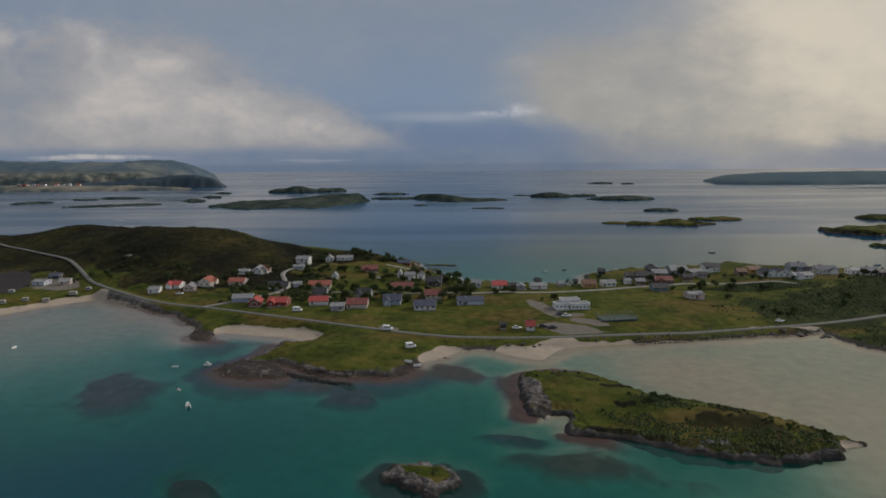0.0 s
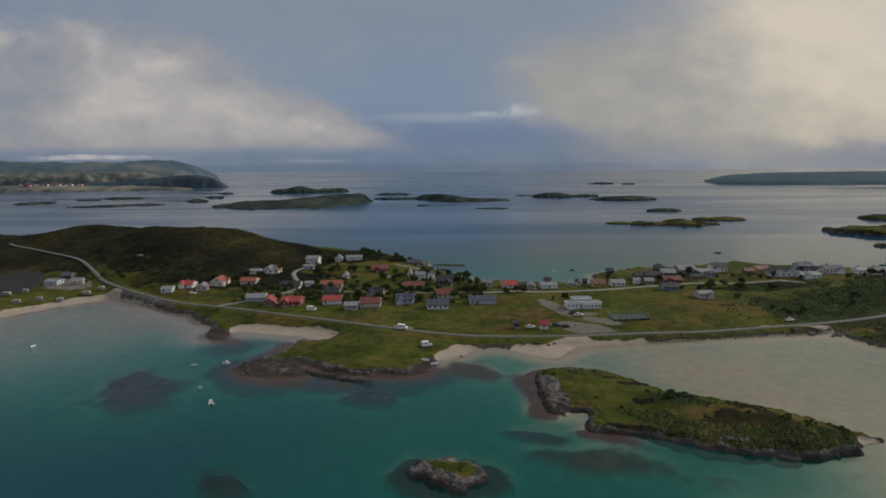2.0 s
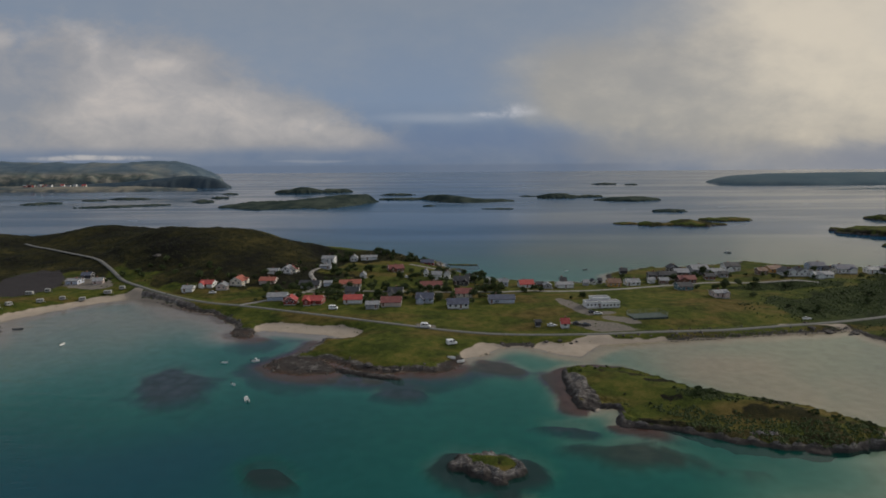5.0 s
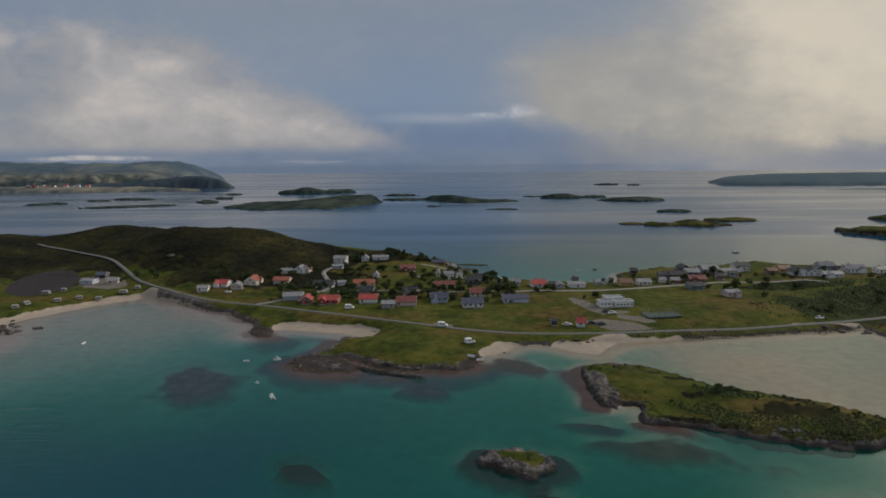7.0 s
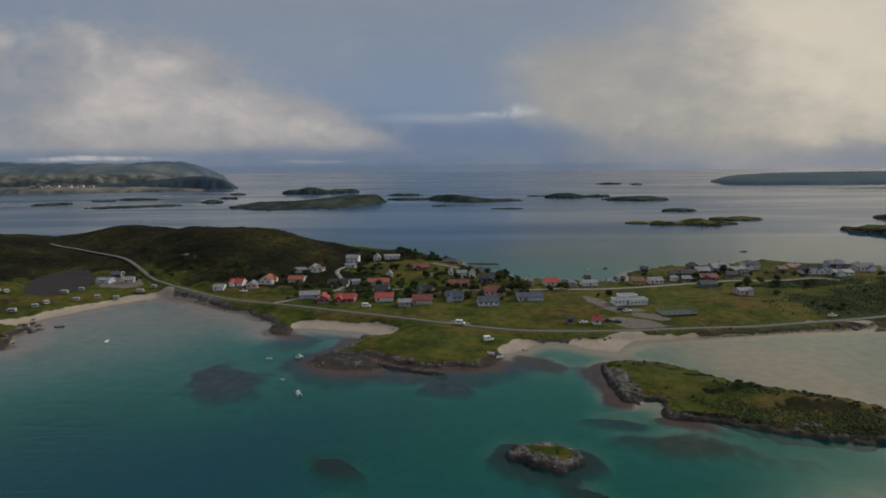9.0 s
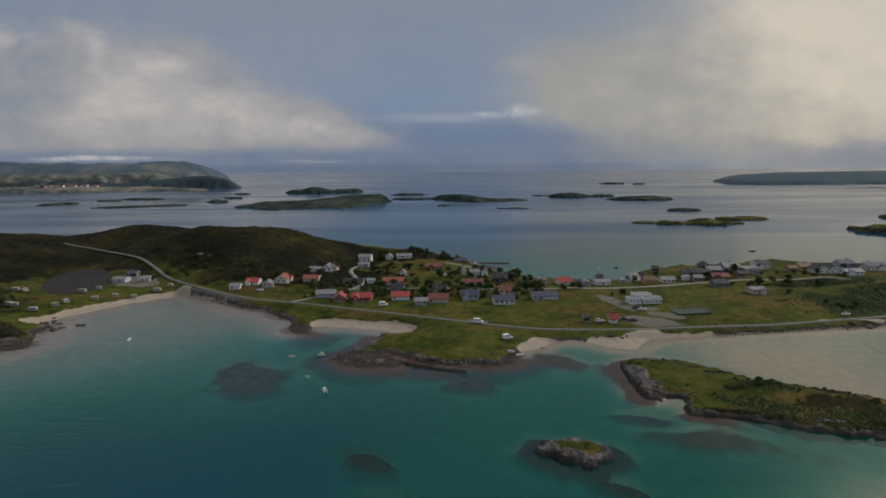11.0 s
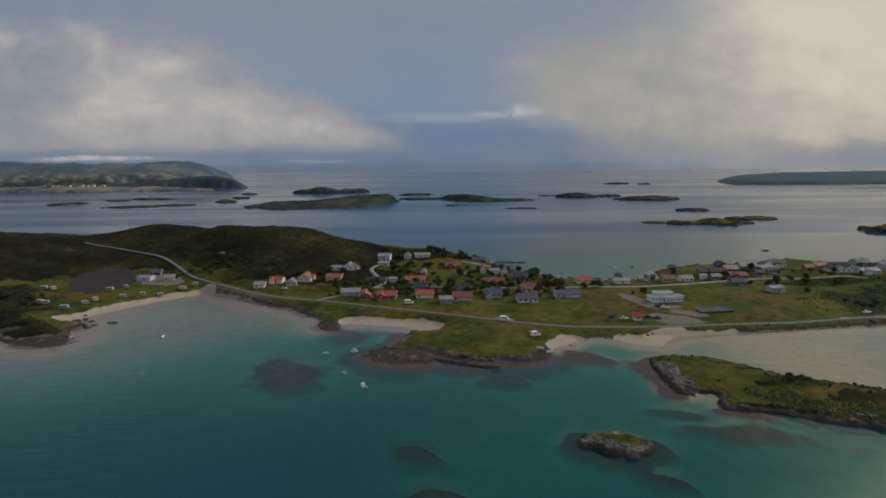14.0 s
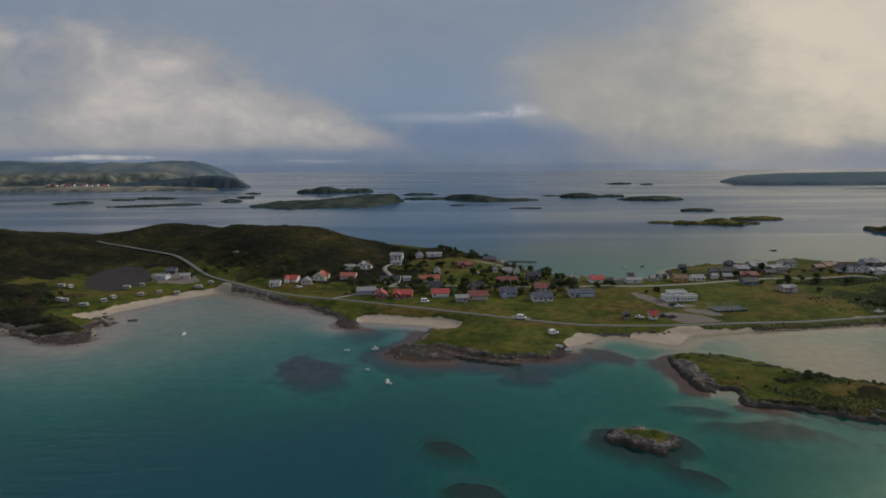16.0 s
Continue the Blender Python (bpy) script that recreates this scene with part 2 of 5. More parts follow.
VILLAGE = [(-86, 307, 4.5), (-60, 300, 4.5), (0, 300, 4), (62, 297, 4.2), (120, 290, 3.5), (170, 290, 3), (230, 310, 4), (94, 359, 2.8), (154, 388, 3.5), (213, 370, 5), (280, 380, 5), (-22, 383, 4.5), (-60, 400, 7), (-98, 418, 8.5), (-145, 353, 4.5), (-120, 330, 4.5), (-40, 440, 6.5), (-40, 235, 4.0), (0, 265, 2.6), (120, 272, 2.4), (-115, 375, 7.5)]
HILL = [(-70, 452, 9), (-96, 452, 10.5), (-111, 458, 13), (-128, 458, 19), (-164, 458, 29), (-200, 458, 31.6), (-175, 400, 19), (-210, 402, 17), (-236, 458, 29.6), (-278, 500, 23.5), (-313, 505, 27.0), (-303, 443, 14.3), (-340, 525, 23.0), (-264, 417, 13), (-347, 470, 15.5), (-230, 385, 8), (-258, 343, 4.5), (-310, 350, 5), (-345, 405, 11), (-300, 285, 6), (-398, 530, 14), (-380, 440, 24), (-440, 440, 30), (-430, 380, 18), (-366, 457, 18), (-500, 600, 14), (-400, 590, 8), (-220, 520, 19), (-150, 490, 14), (-600, 400, 20)]
# depth just off the grassy island's front also imitates its dark reflection
BED = [(75, 206, .22), (60, 228, .4), (92, 188, .2), (120, 200, .22), (100, 240, .2), (160, 200, .2), (112, 125, .22), (88, 118, .4), (78, 138, 1.7), (100, 138, .6), (64, 122, 1.0), (45, 112, 1.1), (30, 124, 2.8), (48, 133, 2.6), (28, 150, 3.2), (14, 190, 2.5), (10, 220, 1.5), (-20, 160, 3), (-40, 190, 3), (-50, 120, 4), (-90, 150, 6), (-120, 176, 3.2), (-100, 215, 2), (-165, 212, 1.4), (-185, 285, .40), (-172, 312, .32), (-145, 275, .52), (-205, 255, .46), (-152, 238, 1.0), (-215, 305, .3), (-100, 245, 2), (-80, 252, 1.2)]
BED_FAR = [(-220, 225, .6), (-195, 185, 1.6), (-260, 200, .8), (-150, 170, 4), (-130, 120, 7), (0, 100, 4.5), (40, 95, 1.0), (20, 104, 2.2), (115, 90, .35), (50, 420, 1.8), (0, 450, 3), (100, 470, 3), (50, 540, 6), (200, 500, 6), (320, 500, 6), (0, 650, 16), (-300, 760, 16), (350, 700, 13), (-300, 100, 7), (250, 120, .5), (0, 20, 8)]
ROAD = [(420, 345), (300, 303), (222, 285), (199, 277), (168, 270), (138, 266), (110, 261), (82, 257.5), (55, 254), (29, 254), (3, 257), (-22, 263), (-50, 273), (-69, 282), (-88, 291), (-116, 304), (-143, 317), (-176, 336), (-200, 351), (-220, 368), (-240, 392), (-264, 417), (-300, 441), (-335, 463), (-358, 479)]
LANES = [[(-128, 311), (-112, 320), (-100, 332), (-92, 350), (-100, 372), (-108, 392), (-98, 408)], [(-100, 337), (-60, 338), (-20, 336), (30, 339), (70, 341), (110, 352), (150, 362), (215, 350)], [(-40, 425), (-15, 408)]]
FLATS = [(-75, 221, 17, 11, 10), (-42, 213, 26, 5.5, -4), (-112, 266, 12, 8, -10), (-140, 299, 22, 6, -38), (-12, 220, 9, 7, 30), (-240, 246, 18, 9, 10), (-275, 258, 18, 7, 30), (-165, 322, 22, 5, -38), (-240, 268, 8, 6, 0)]
WEED_DEEP = [(-62.5, 138.5, 13.5, 6.5, -38), (-57, 116, 12, 8, -20), (1, 124, 11, 5, -30), (-117, 202, 18, 31, 21), (-33, 195, 13, 9, -10), (19, 166, 16, 5, -16)]
WEED = [(38, 147.5, 28, 10, -22), (-58, 206, 34, 7, -8), (3, 218, 15, 13, 10), (24, 199, 7, 26, 8), (-7, 138, 16, 10, -30)]
BEACHES = [(7.5, [(-252, 284), (-246, 292), (-241, 306), (-227, 327), (-215, 340), (-206, 345)]), (6.5, [(-104, 276), (-89, 273), (-74, 269), (-62, 263)]), (5.0, [(-6, 234), (-1, 239), (2, 243)]), (6.0, [(29, 243), (36, 240), (46, 244), (54, 247)]), (5.5, [(33, 236), (40, 233), (45, 238)]), (2.6, [(54, 246), (70, 248.5), (82, 251)]), (2.2, [(146, 268), (158, 269), (174, 266)])]
SOIL = [(-282, 368, 40, 21, -65)]
SCRUB = [(-190, 420, 130, 55, -30), (-300, 470, 120, 70, -35), (-100, 440, 50, 22, 0), (-290, 255, 60, 28, 0), (-330, 300, 60, 50, 0), (-390, 430, 110, 90, 0), (-520, 500, 240, 130, 0), (-300, 540, 160, 60, -20), (-120, 425, 40, 30, 0), (-90, 455, 60, 18, 0), (-45, 445, 45, 10, 0)]
THICKET = [(215, 302, 68, 36, 18), (290, 335, 70, 40, 10), (195, 347, 45, 9, 5), (250, 250, 70, 32, 0), (200, 244, 30, 12, -20)]
GRAVEL = [(60, 267, 19, 8, -12), (71, 276, 12, 5, -25), (53, 300, 21, 4.5, -75), (64, 287, 9, 3.5, 5), (-246, 371, 25, 11, -38), (-25, 268, 5, 3, -20)]


NEAR = [(28, 214), (38, 218), (55, 217), (60, 209), (65, 201), (70, 192), (76, 189), (84, 186.5), (93, 182), (100, 173.5), (107, 166.5), (114, 160), (119, 157), (116, 155), (109, 153), (109, 149), (100, 147), (85, 147), (75, 149.5), (64, 154), (55, 158.5), (45, 162.5), (37, 166), (36, 172), (39, 178), (34, 179), (33, 175), (26, 178), (25, 185), (27, 200)]
ROCK = [(-18, 143), (-14, 147), (-7, 147), (0, 146), (4, 141), (4, 138), (-1, 134), (-5, 132), (-10, 135), (-15, 139)]


def sandy_at(x, y):
    """Where the shore is sand."""
    out = np.zeros(x.shape)
    for half, line in BEACHES:
        out = np.maximum(out, smooth(half - away_from(x, y, line)[0] + fbm(x, y, 11, 3, 41) * 2.5, -1.2, 1.2))
    return out


def kelp(x, y, fringe=True):
    """Where weed darkens the bed; fringe: with the belt along the rocky shores."""
    out = np.maximum(blobs(x, y, WEED, 0.6, 44, 0.9), np.minimum(1.8 * blobs(x, y, WEED_DEEP, 0.42, 44, 0.9), 1.0))
    skirt = smooth(inside_by(x, y, NEAR) + fbm(x, y, 9, 4, 47) * 2.5, -6.5, -2.5) * smooth(-x, -62, -42)
    skirt = skirt * (1 - blobs(x, y, [(36, 173, 7, 6, 0)]))
    d = inside_by(x, y, MAINLAND)
    beach = np.min([away_from(x, y, line)[0] for _, line in BEACHES], axis=0)
    belt = smooth(d + fbm(x, y, 12, 4, 49) * 5, -18, -8) * smooth(x, -125, -105) * smooth(beach, 6, 15) * smooth(-x, -20, 0) * smooth(-y, -420, -360) * smooth(-d, -2.0, 0.0) * 0.85
    if fringe:
        out = np.maximum(out, belt)
    return np.maximum(np.maximum(out, skirt), smooth(inside_by(x, y, ROCK) + fbm(x, y, 7, 4, 48) * 3, -8.5, -2.0))


def shore(x, y):
    """Metres inland from the shore line, ragged at the edge; negative in the sea."""
    d = inside_by(x, y, MAINLAND)
    # the road runs on a bank along the lagoon
    d = np.where(x > 40, np.maximum(d, 6.5 - away_from(x, y, ROAD)[0]), d)
    near = np.exp(-(d / 12.0) ** 2)
    return d + near * (fbm(x, y, 9, 4, 3) * 1.8)


def height(x, y):
    """The ground's height over the sea, the bed of the sea included."""
    x, y = np.atleast_1d(np.asarray(x, float)), np.atleast_1d(np.asarray(y, float))
    d = shore(x, y)
    land = np.maximum(spread(x, y, VILLAGE + HILL, 18.0), 1.5)
    far = smooth(np.hypot(x + 60, y - 320), 420, 800)
    land = land * (1 - far) + 6 * far
    sandy = sandy_at(x, y)
    scrub = np.maximum(blobs(x, y, SCRUB), blobs(x, y, THICKET))
    rise = smooth(d, -1, 22) * 0.75 * sandy + (0.28 * smooth(d, -1, 2.5) + 0.72 * smooth(d, 0, 22)) * (1 - sandy)
    flats = blobs(x, y, FLATS)
    rise = rise * (1 - 0.72 * flats)
    rough = fbm(x, y, 16, 5, 8) * 0.5 + scrub * fbm(x, y, 30, 5, 9) * 2.8
    rocky = smooth(d, -2, 1) * smooth(-d, -16, -5) * (1 - sandy)
    crag = np.abs(fbm(x, y, 7, 4, 12)) * 2.0 * rocky * (1 - 0.65 * flats)
    road, _ = away_from(x, y, ROAD)
    calm = smooth(road, 4, 16)
    bank_up = smooth(-road, -7.6, -2.4)
    rise = rise * (1 - bank_up) + bank_up
    up = land * rise + rough * smooth(d, 6, 30) * calm + crag * calm
    depth = np.maximum(spread(x, y, BED + BED_FAR, 12.0), 0.16)
    depth = depth * (1 - far) + 18 * far
    off_isle = np.maximum(-inside_by(x, y, NEAR), 0)
    off_rock = np.maximum(-inside_by(x, y, ROCK), 0)
    # steep on the seaward side, where depth stands for the island's dark reflection, shelving to the lagoon
    seaward = smooth(166 - (x - 37) * 0.2 - y, -2, 2) * smooth(x, 44, 54)
    depth = np.minimum(depth, 0.35 + 1.3 * seaward + (0.2 + 0.2 * seaward) * off_isle + 0.004 * off_isle ** 2)
    depth = np.minimum(depth, 4.0 + 0.5 * off_rock + 0.02 * off_rock ** 2)
    reef = smooth(blobs(x, y, WEED_DEEP, 0.42, 44, 0.9), 0.05, 0.85)
    depth = depth * (1 - reef) + np.minimum(depth, np.where(y < 160, 0.8, 0.9)) * reef
    down = -depth * (1 - 0.74 * kelp(x, y, False) * (1 - smooth(reef, 0.0, 0.1))) * smooth(-d, 0, 24 - 13 * (1 - sandy) * smooth(x, -125, -105)) - 0.12 + fbm(x, y, 22, 3, 5) * 0.12
    return np.where(d > 0, np.maximum(up, 0.06), np.minimum(down, -0.05))



# ---- materials ----
def material(name):
    m = bpy.data.materials.new(name)
    m.use_nodes = True
    return m, Nodes(m.node_tree)


def finish(n, colour, rough=0.8, bump=None, strength=0.4, distance=0.1, metal=0.0, specular=0.3):
    b = n.add("ShaderNodeBsdfPrincipled")
    n.put(colour if isinstance(colour, bpy.types.NodeSocket) else (*colour, 1), b.inputs["Base Color"])
    n.put(rough, b.inputs["Roughness"])
    n.put(metal, b.inputs["Metallic"])
    n.put(specular, b.inputs["Specular IOR Level"])
    if bump is not None:
        k = n.add("ShaderNodeBump")
        k.inputs["Strength"].default_value, k.inputs["Distance"].default_value = strength, distance
        n.put(bump, k.inputs["Height"])
        n.put(k.outputs[0], b.inputs["Normal"])
    n.put(b.outputs[0], n.add("ShaderNodeOutputMaterial").inputs[0])


def place(n):
    return n.add("ShaderNodeTexCoord").outputs["Object"]


def attribute(n, name):
    return n.add("ShaderNodeAttribute", attribute_name=name).outputs["Fac"]


def plain(name, dark, light, scale=1.5, rough=0.7, metal=0.0, specular=0.3, vary=0.0):
    """A painted or worn surface, mottled between two colours; vary: by how much single objects differ in lightness."""
    m, n = material(name)
    p = place(n)
    f = n.math("ADD", n.math("MULTIPLY", n.noise(p, scale, 4), 0.65), n.math("MULTIPLY", n.noise(p, scale * 7, 3), 0.35))
    c = n.mix(n.smooth(f, 0.35, 0.65), dark, light)
    if vary:
        r = n.add("ShaderNodeObjectInfo").outputs["Random"]
        h = n.add("ShaderNodeHueSaturation")
        n.put(n.math("ADD", 1 - vary, n.math("MULTIPLY", r, 2 * vary)), h.inputs["Value"])
        n.put(c, h.inputs["Color"])
        c = h.outputs[0]
    finish(n, c, rough, f, 0.3, 0.02, metal, specular)
    return m


def boarded(name, dark, light):
    """Painted weatherboard."""
    m, n = material(name)
    p = place(n)
    w = n.add("ShaderNodeTexWave", wave_type="BANDS", bands_direction="Z")
    n.put(p, w.inputs["Vector"])
    w.inputs["Scale"].default_value, w.inputs["Distortion"].default_value = 2.6, 0.1
    f = n.noise(p, 1.2, 4)
    c = n.mix(n.smooth(f, 0.35, 0.65), dark, light)
    finish(n, c, 0.65, w.outputs["Fac"], 0.5, 0.02)
    return m


def roofing(name, dark, light):
    """Courses of tile or sheet, weathered."""
    m, n = material(name)
    p = place(n)
    w = n.add("ShaderNodeTexWave", wave_type="BANDS", bands_direction="X")
    n.put(p, w.inputs["Vector"])
    w.inputs["Scale"].default_value, w.inputs["Distortion"].default_value = 1.6, 0.2
    f = n.math("ADD", n.math("MULTIPLY", n.noise(p, 0.7, 5), 0.7), n.math("MULTIPLY", n.noise(p, 6, 3), 0.3))
    c = n.mix(n.smooth(f, 0.36, 0.64), dark, light)
    finish(n, c, 0.6, w.outputs["Fac"], 0.4, 0.03)
    return m


def rock_colour(n, p):
    strata = n.noise(n.mapped(p, 0.35, 1.5, 2.0), 1.0, 5, 0.65, 1.2)
    f = n.math("ADD", n.math("MULTIPLY", n.noise(p, 0.25, 6, 0.65), 0.32), n.math("ADD", n.math("MULTIPLY", strata, 0.40), n.math("MULTIPLY", n.noise(n.mapped(p, 1, 1, 3), 1.1, 6, 0.7), 0.28)))
    c = n.ramp(f, (0.36, (0.020, 0.018, 0.018)), (0.44, (0.070, 0.062, 0.059)), (0.53, (0.125, 0.116, 0.112)), (0.62, (0.27, 0.26, 0.255)))
    return c, f


def land_material(name):
    """Grass, scrub, rock, sand and weed, laid out by the mesh's own maps."""
    m, n = material(name)
    p = place(n)
    z = n.add("ShaderNodeSeparateXYZ")
    n.put(p, z.inputs[0])
    fine, mid, wide = n.noise(p, 1.6, 5, 0.65), n.noise(p, 0.22, 5, 0.6), n.noise(p, 0.045, 4, 0.55)
    f = n.math("ADD", n.math("MULTIPLY", fine, 0.3), n.math("ADD", n.math("MULTIPLY", mid, 0.35), n.math("MULTIPLY", wide, 0.35)))
    grass = n.ramp(f, (0.38, (0.018, 0.026, 0.008)), (0.46, (0.038, 0.052, 0.011)), (0.53, (0.068, 0.078, 0.016)), (0.60, (0.108, 0.098, 0.025)), (0.68, (0.15, 0.115, 0.040)))
    # heath colours darkened for cloud shadow; broad olive patches stand for sunlit slope
    broad = n.math("ADD", n.math("MULTIPLY", fine, 0.12), n.math("ADD", n.math("MULTIPLY", mid, 0.30), n.math("MULTIPLY", n.noise(n.mapped(p, 1.0, 1.0, 2.5), 0.022, 5, 0.6), 0.58)))
    heath = n.ramp(broad, (0.40, (0.008, 0.008, 0.007)), (0.48, (0.014, 0.014, 0.009)), (0.55, (0.027, 0.026, 0.011)), (0.63, (0.060, 0.050, 0.019)))
    dry = n.smooth(n.noise(n.mapped(p, 0.6, 1.6, 1.0), 0.03, 5, 0.6), 0.48, 0.64)
    grass = n.mix(n.math("MULTIPLY", dry, 0.75), grass, n.ramp(mid, (0.35, (0.065, 0.048, 0.016)), (0.65, (0.135, 0.095, 0.035))))
    ragged = n.math("MULTIPLY", n.math("SUBTRACT", mid, 0.5), 0.9)
    edge = lambda a, lo=0.35, hi=0.65: n.smooth(n.math("ADD", attribute(n, a), ragged), lo, hi)
    c = n.mix(edge("scrub"), grass, heath)
    thicket = n.ramp(f, (0.38, (0.010, 0.015, 0.006)), (0.50, (0.022, 0.032, 0.011)), (0.62, (0.046, 0.058, 0.018)))
    c = n.mix(edge("thicket"), c, thicket)
    gravel = n.ramp(fine, (0.35, (0.115, 0.105, 0.096)), (0.65, (0.21, 0.188, 0.165)))
    c = n.mix(edge("gravel"), c, gravel)
    soil = n.ramp(fine, (0.35, (0.030, 0.028, 0.030)), (0.65, (0.058, 0.053, 0.055)))
    c = n.mix(edge("soil"), c, soil)
    stone, cracks = rock_colour(n, p)
    # black lichen belt over the high-water mark, raised to paint in the dark reflection
    belt = n.smooth(n.math("ADD", z.outputs[2], n.math("MULTIPLY", n.math("SUBTRACT", mid, 0.5), 3.0)), 1.7, 0.7)
    stone = n.mix(n.math("MULTIPLY", belt, 0.8), stone, (0.030, 0.027, 0.026))
    c = n.mix(edge("rock"), c, stone)
    sand = n.ramp(n.math("ADD", n.math("MULTIPLY", fine, 0.5), n.math("MULTIPLY", mid, 0.5)), (0.35, (0.29, 0.245, 0.20)), (0.65, (0.375, 0.32, 0.265)))
    # reflected sky tinted into the bed: grey in the bay, warm over the lagoon
    grey_sky_sand = n.ramp(mid, (0.35, (0.37, 0.335, 0.300)), (0.65, (0.45, 0.405, 0.365)))
    warm_sky_sand = n.ramp(mid, (0.35, (0.43, 0.375, 0.270)), (0.65, (0.51, 0.445, 0.325)))
    bed = n.mix(n.smooth(z.outputs[0], -70.0, 30.0), grey_sky_sand, warm_sky_sand)
    sand = n.mix(n.smooth(z.outputs[2], 0.02, -0.15), sand, bed)
    c = n.mix(edge("sand"), c, sand)
    weed = n.ramp(n.math("ADD", n.math("MULTIPLY", fine, 0.4), n.math("MULTIPLY", mid, 0.6)), (0.36, (0.046, 0.023, 0.020)), (0.5, (0.108, 0.053, 0.042)), (0.66, (0.170, 0.090, 0.070)))
    tangle = n.ramp(mid, (0.36, (0.026, 0.014, 0.020)), (0.64, (0.075, 0.040, 0.050)))
    inner = n.ramp(mid, (0.36, (0.085, 0.030, 0.058)), (0.64, (0.19, 0.080, 0.135)))
    tangle = n.mix(n.smooth(z.outputs[1], 150.0, 172.0), tangle, inner)
    rusty = n.ramp(mid, (0.36, (0.085, 0.038, 0.030)), (0.64, (0.190, 0.095, 0.072)))
    tangle = n.mix(n.math("MULTIPLY", n.smooth(z.outputs[0], 12.0, 34.0), n.smooth(z.outputs[1], 164.0, 152.0)), tangle, rusty)
    weed = n.mix(n.smooth(z.outputs[2], -0.68, -0.88), weed, tangle)
    weed = n.mix(n.smooth(z.outputs[2], -0.10, 0.15), weed, n.ramp(mid, (0.36, (0.034, 0.024, 0.019)), (0.64, (0.085, 0.058, 0.046))))
    c = n.mix(n.math("MULTIPLY", edge("weed", 0.10, 0.95), 0.96), c, weed)
    finish(n, c, 0.9, n.math("ADD", fine, n.math("MULTIPLY", cracks, 1.5)), 0.7, 0.35, specular=0.04)
    return m


def water_material():
    """Clear sea water: the bed shows through, tinted and clouded by the depth of water over it; the sky mirrors in the swell."""
    m, n = material("sea_water")
    p = place(n)
    depth = attribute(n, "depth")
    tint = n.add("ShaderNodeCombineColor")
    murk = n.math("MAXIMUM", n.math("SUBTRACT", depth, 0.22), 0.0)
    for s, k in zip(tint.inputs, (0.88, 0.30, 0.285)):
        n.put(n.math("EXPONENT", n.math("MULTIPLY", murk, -k)), s)
    see = n.add("ShaderNodeBsdfTransparent")
    n.put(tint.outputs[0], see.inputs[0])
    milk = n.math("SUBTRACT", 1.0, n.math("EXPONENT", n.math("MULTIPLY", murk, -0.25)))
    body = n.add("ShaderNodeBsdfDiffuse")
    deep = n.mix(n.smooth(depth, 2.0, 7.0), (0.001, 0.084, 0.065), (0.001, 0.055, 0.079))
    deep = n.mix(n.smooth(depth, 7.5, 15.0), deep, (0.006, 0.058, 0.130))
    n.put(n.mix(milk, (0, 0, 0), deep), body.inputs[0])
    under = n.add("ShaderNodeAddShader")
    n.put(see.outputs[0], under.inputs[0])
    n.put(body.outputs[0], under.inputs[1])
    swell = n.noise(n.mapped(p, 0.20, 1.0, 1.0), 0.22, 4, 0.55, 0.8)
    ripple = n.noise(n.mapped(p, 0.5, 1.0, 1.0), 2.5, 3, 0.6)
    wind = n.smooth(n.noise(n.mapped(p, 0.22, 1.0, 1.0), 0.008, 4, 0.55), 0.38, 0.68)
    # long slicks and cat's-paws out on the open sound
    slick = n.smooth(n.noise(n.mapped(p, 0.16, 1.0, 1.0), 0.0065, 5, 0.6, 0.8), 0.40, 0.62)
    k = n.add("ShaderNodeBump")
    k.inputs["Distance"].default_value = 1.2
    spot = n.add("ShaderNodeSeparateXYZ")
    n.put(p, spot.inputs[0])
    lee = n.math("SUBTRACT", 1.0, n.math("MULTIPLY", n.smooth(spot.outputs[1], 230.0, 420.0), 0.9))
    # the breeze comes in over the open bay to the west
    open_bay = n.smooth(spot.outputs[0], -70.0, -190.0)
    n.put(n.math("MULTIPLY", lee, n.math("ADD", 0.018, n.math("ADD", n.math("MULTIPLY", wind, 0.05), n.math("MULTIPLY", open_bay, 0.45)))), k.inputs["Strength"])
    n.put(n.math("ADD", swell, n.math("MULTIPLY", ripple, 0.08)), k.inputs["Height"])
    gloss = n.add("ShaderNodeBsdfGlossy")
    far_out = n.smooth(spot.outputs[1], 420.0, 700.0)
    n.put(n.math("ADD", n.math("ADD", 0.05, n.math("MULTIPLY", wind, 0.12)), n.math("MULTIPLY", n.math("MULTIPLY", slick, far_out), 0.13)), gloss.inputs["Roughness"])
    n.put(k.outputs[0], gloss.inputs["Normal"])
    fres = n.add("ShaderNodeFresnel")
    fres.inputs[0].default_value = 1.333
    n.put(k.outputs[0], fres.inputs["Normal"])
    out = n.add("ShaderNodeMixShader")
    n.put(n.math("MULTIPLY", fres.outputs[0], n.math("SUBTRACT", n.math("ADD", 0.86, n.math("MULTIPLY", n.smooth(spot.outputs[1], 300.0, 450.0), 0.14)), n.math("MULTIPLY", n.math("MULTIPLY", slick, far_out), 0.34))), out.inputs[0])
    n.put(under.outputs[0], out.inputs[1])
    n.put(gloss.outputs[0], out.inputs[2])
    n.put(out.outputs[0], n.add("ShaderNodeOutputMaterial").inputs[0])
    return m


def foliage(name, dark, light):
    m, n = material(name)
    r = n.add("ShaderNodeNewGeometry").outputs["Random Per Island"]
    o = n.add("ShaderNodeObjectInfo").outputs["Random"]
    c = n.mix(n.math("ADD", n.math("MULTIPLY", r, 0.65), n.math("MULTIPLY", o, 0.35)), dark, light)
    finish(n, c, 0.85, specular=0.2)
    return m


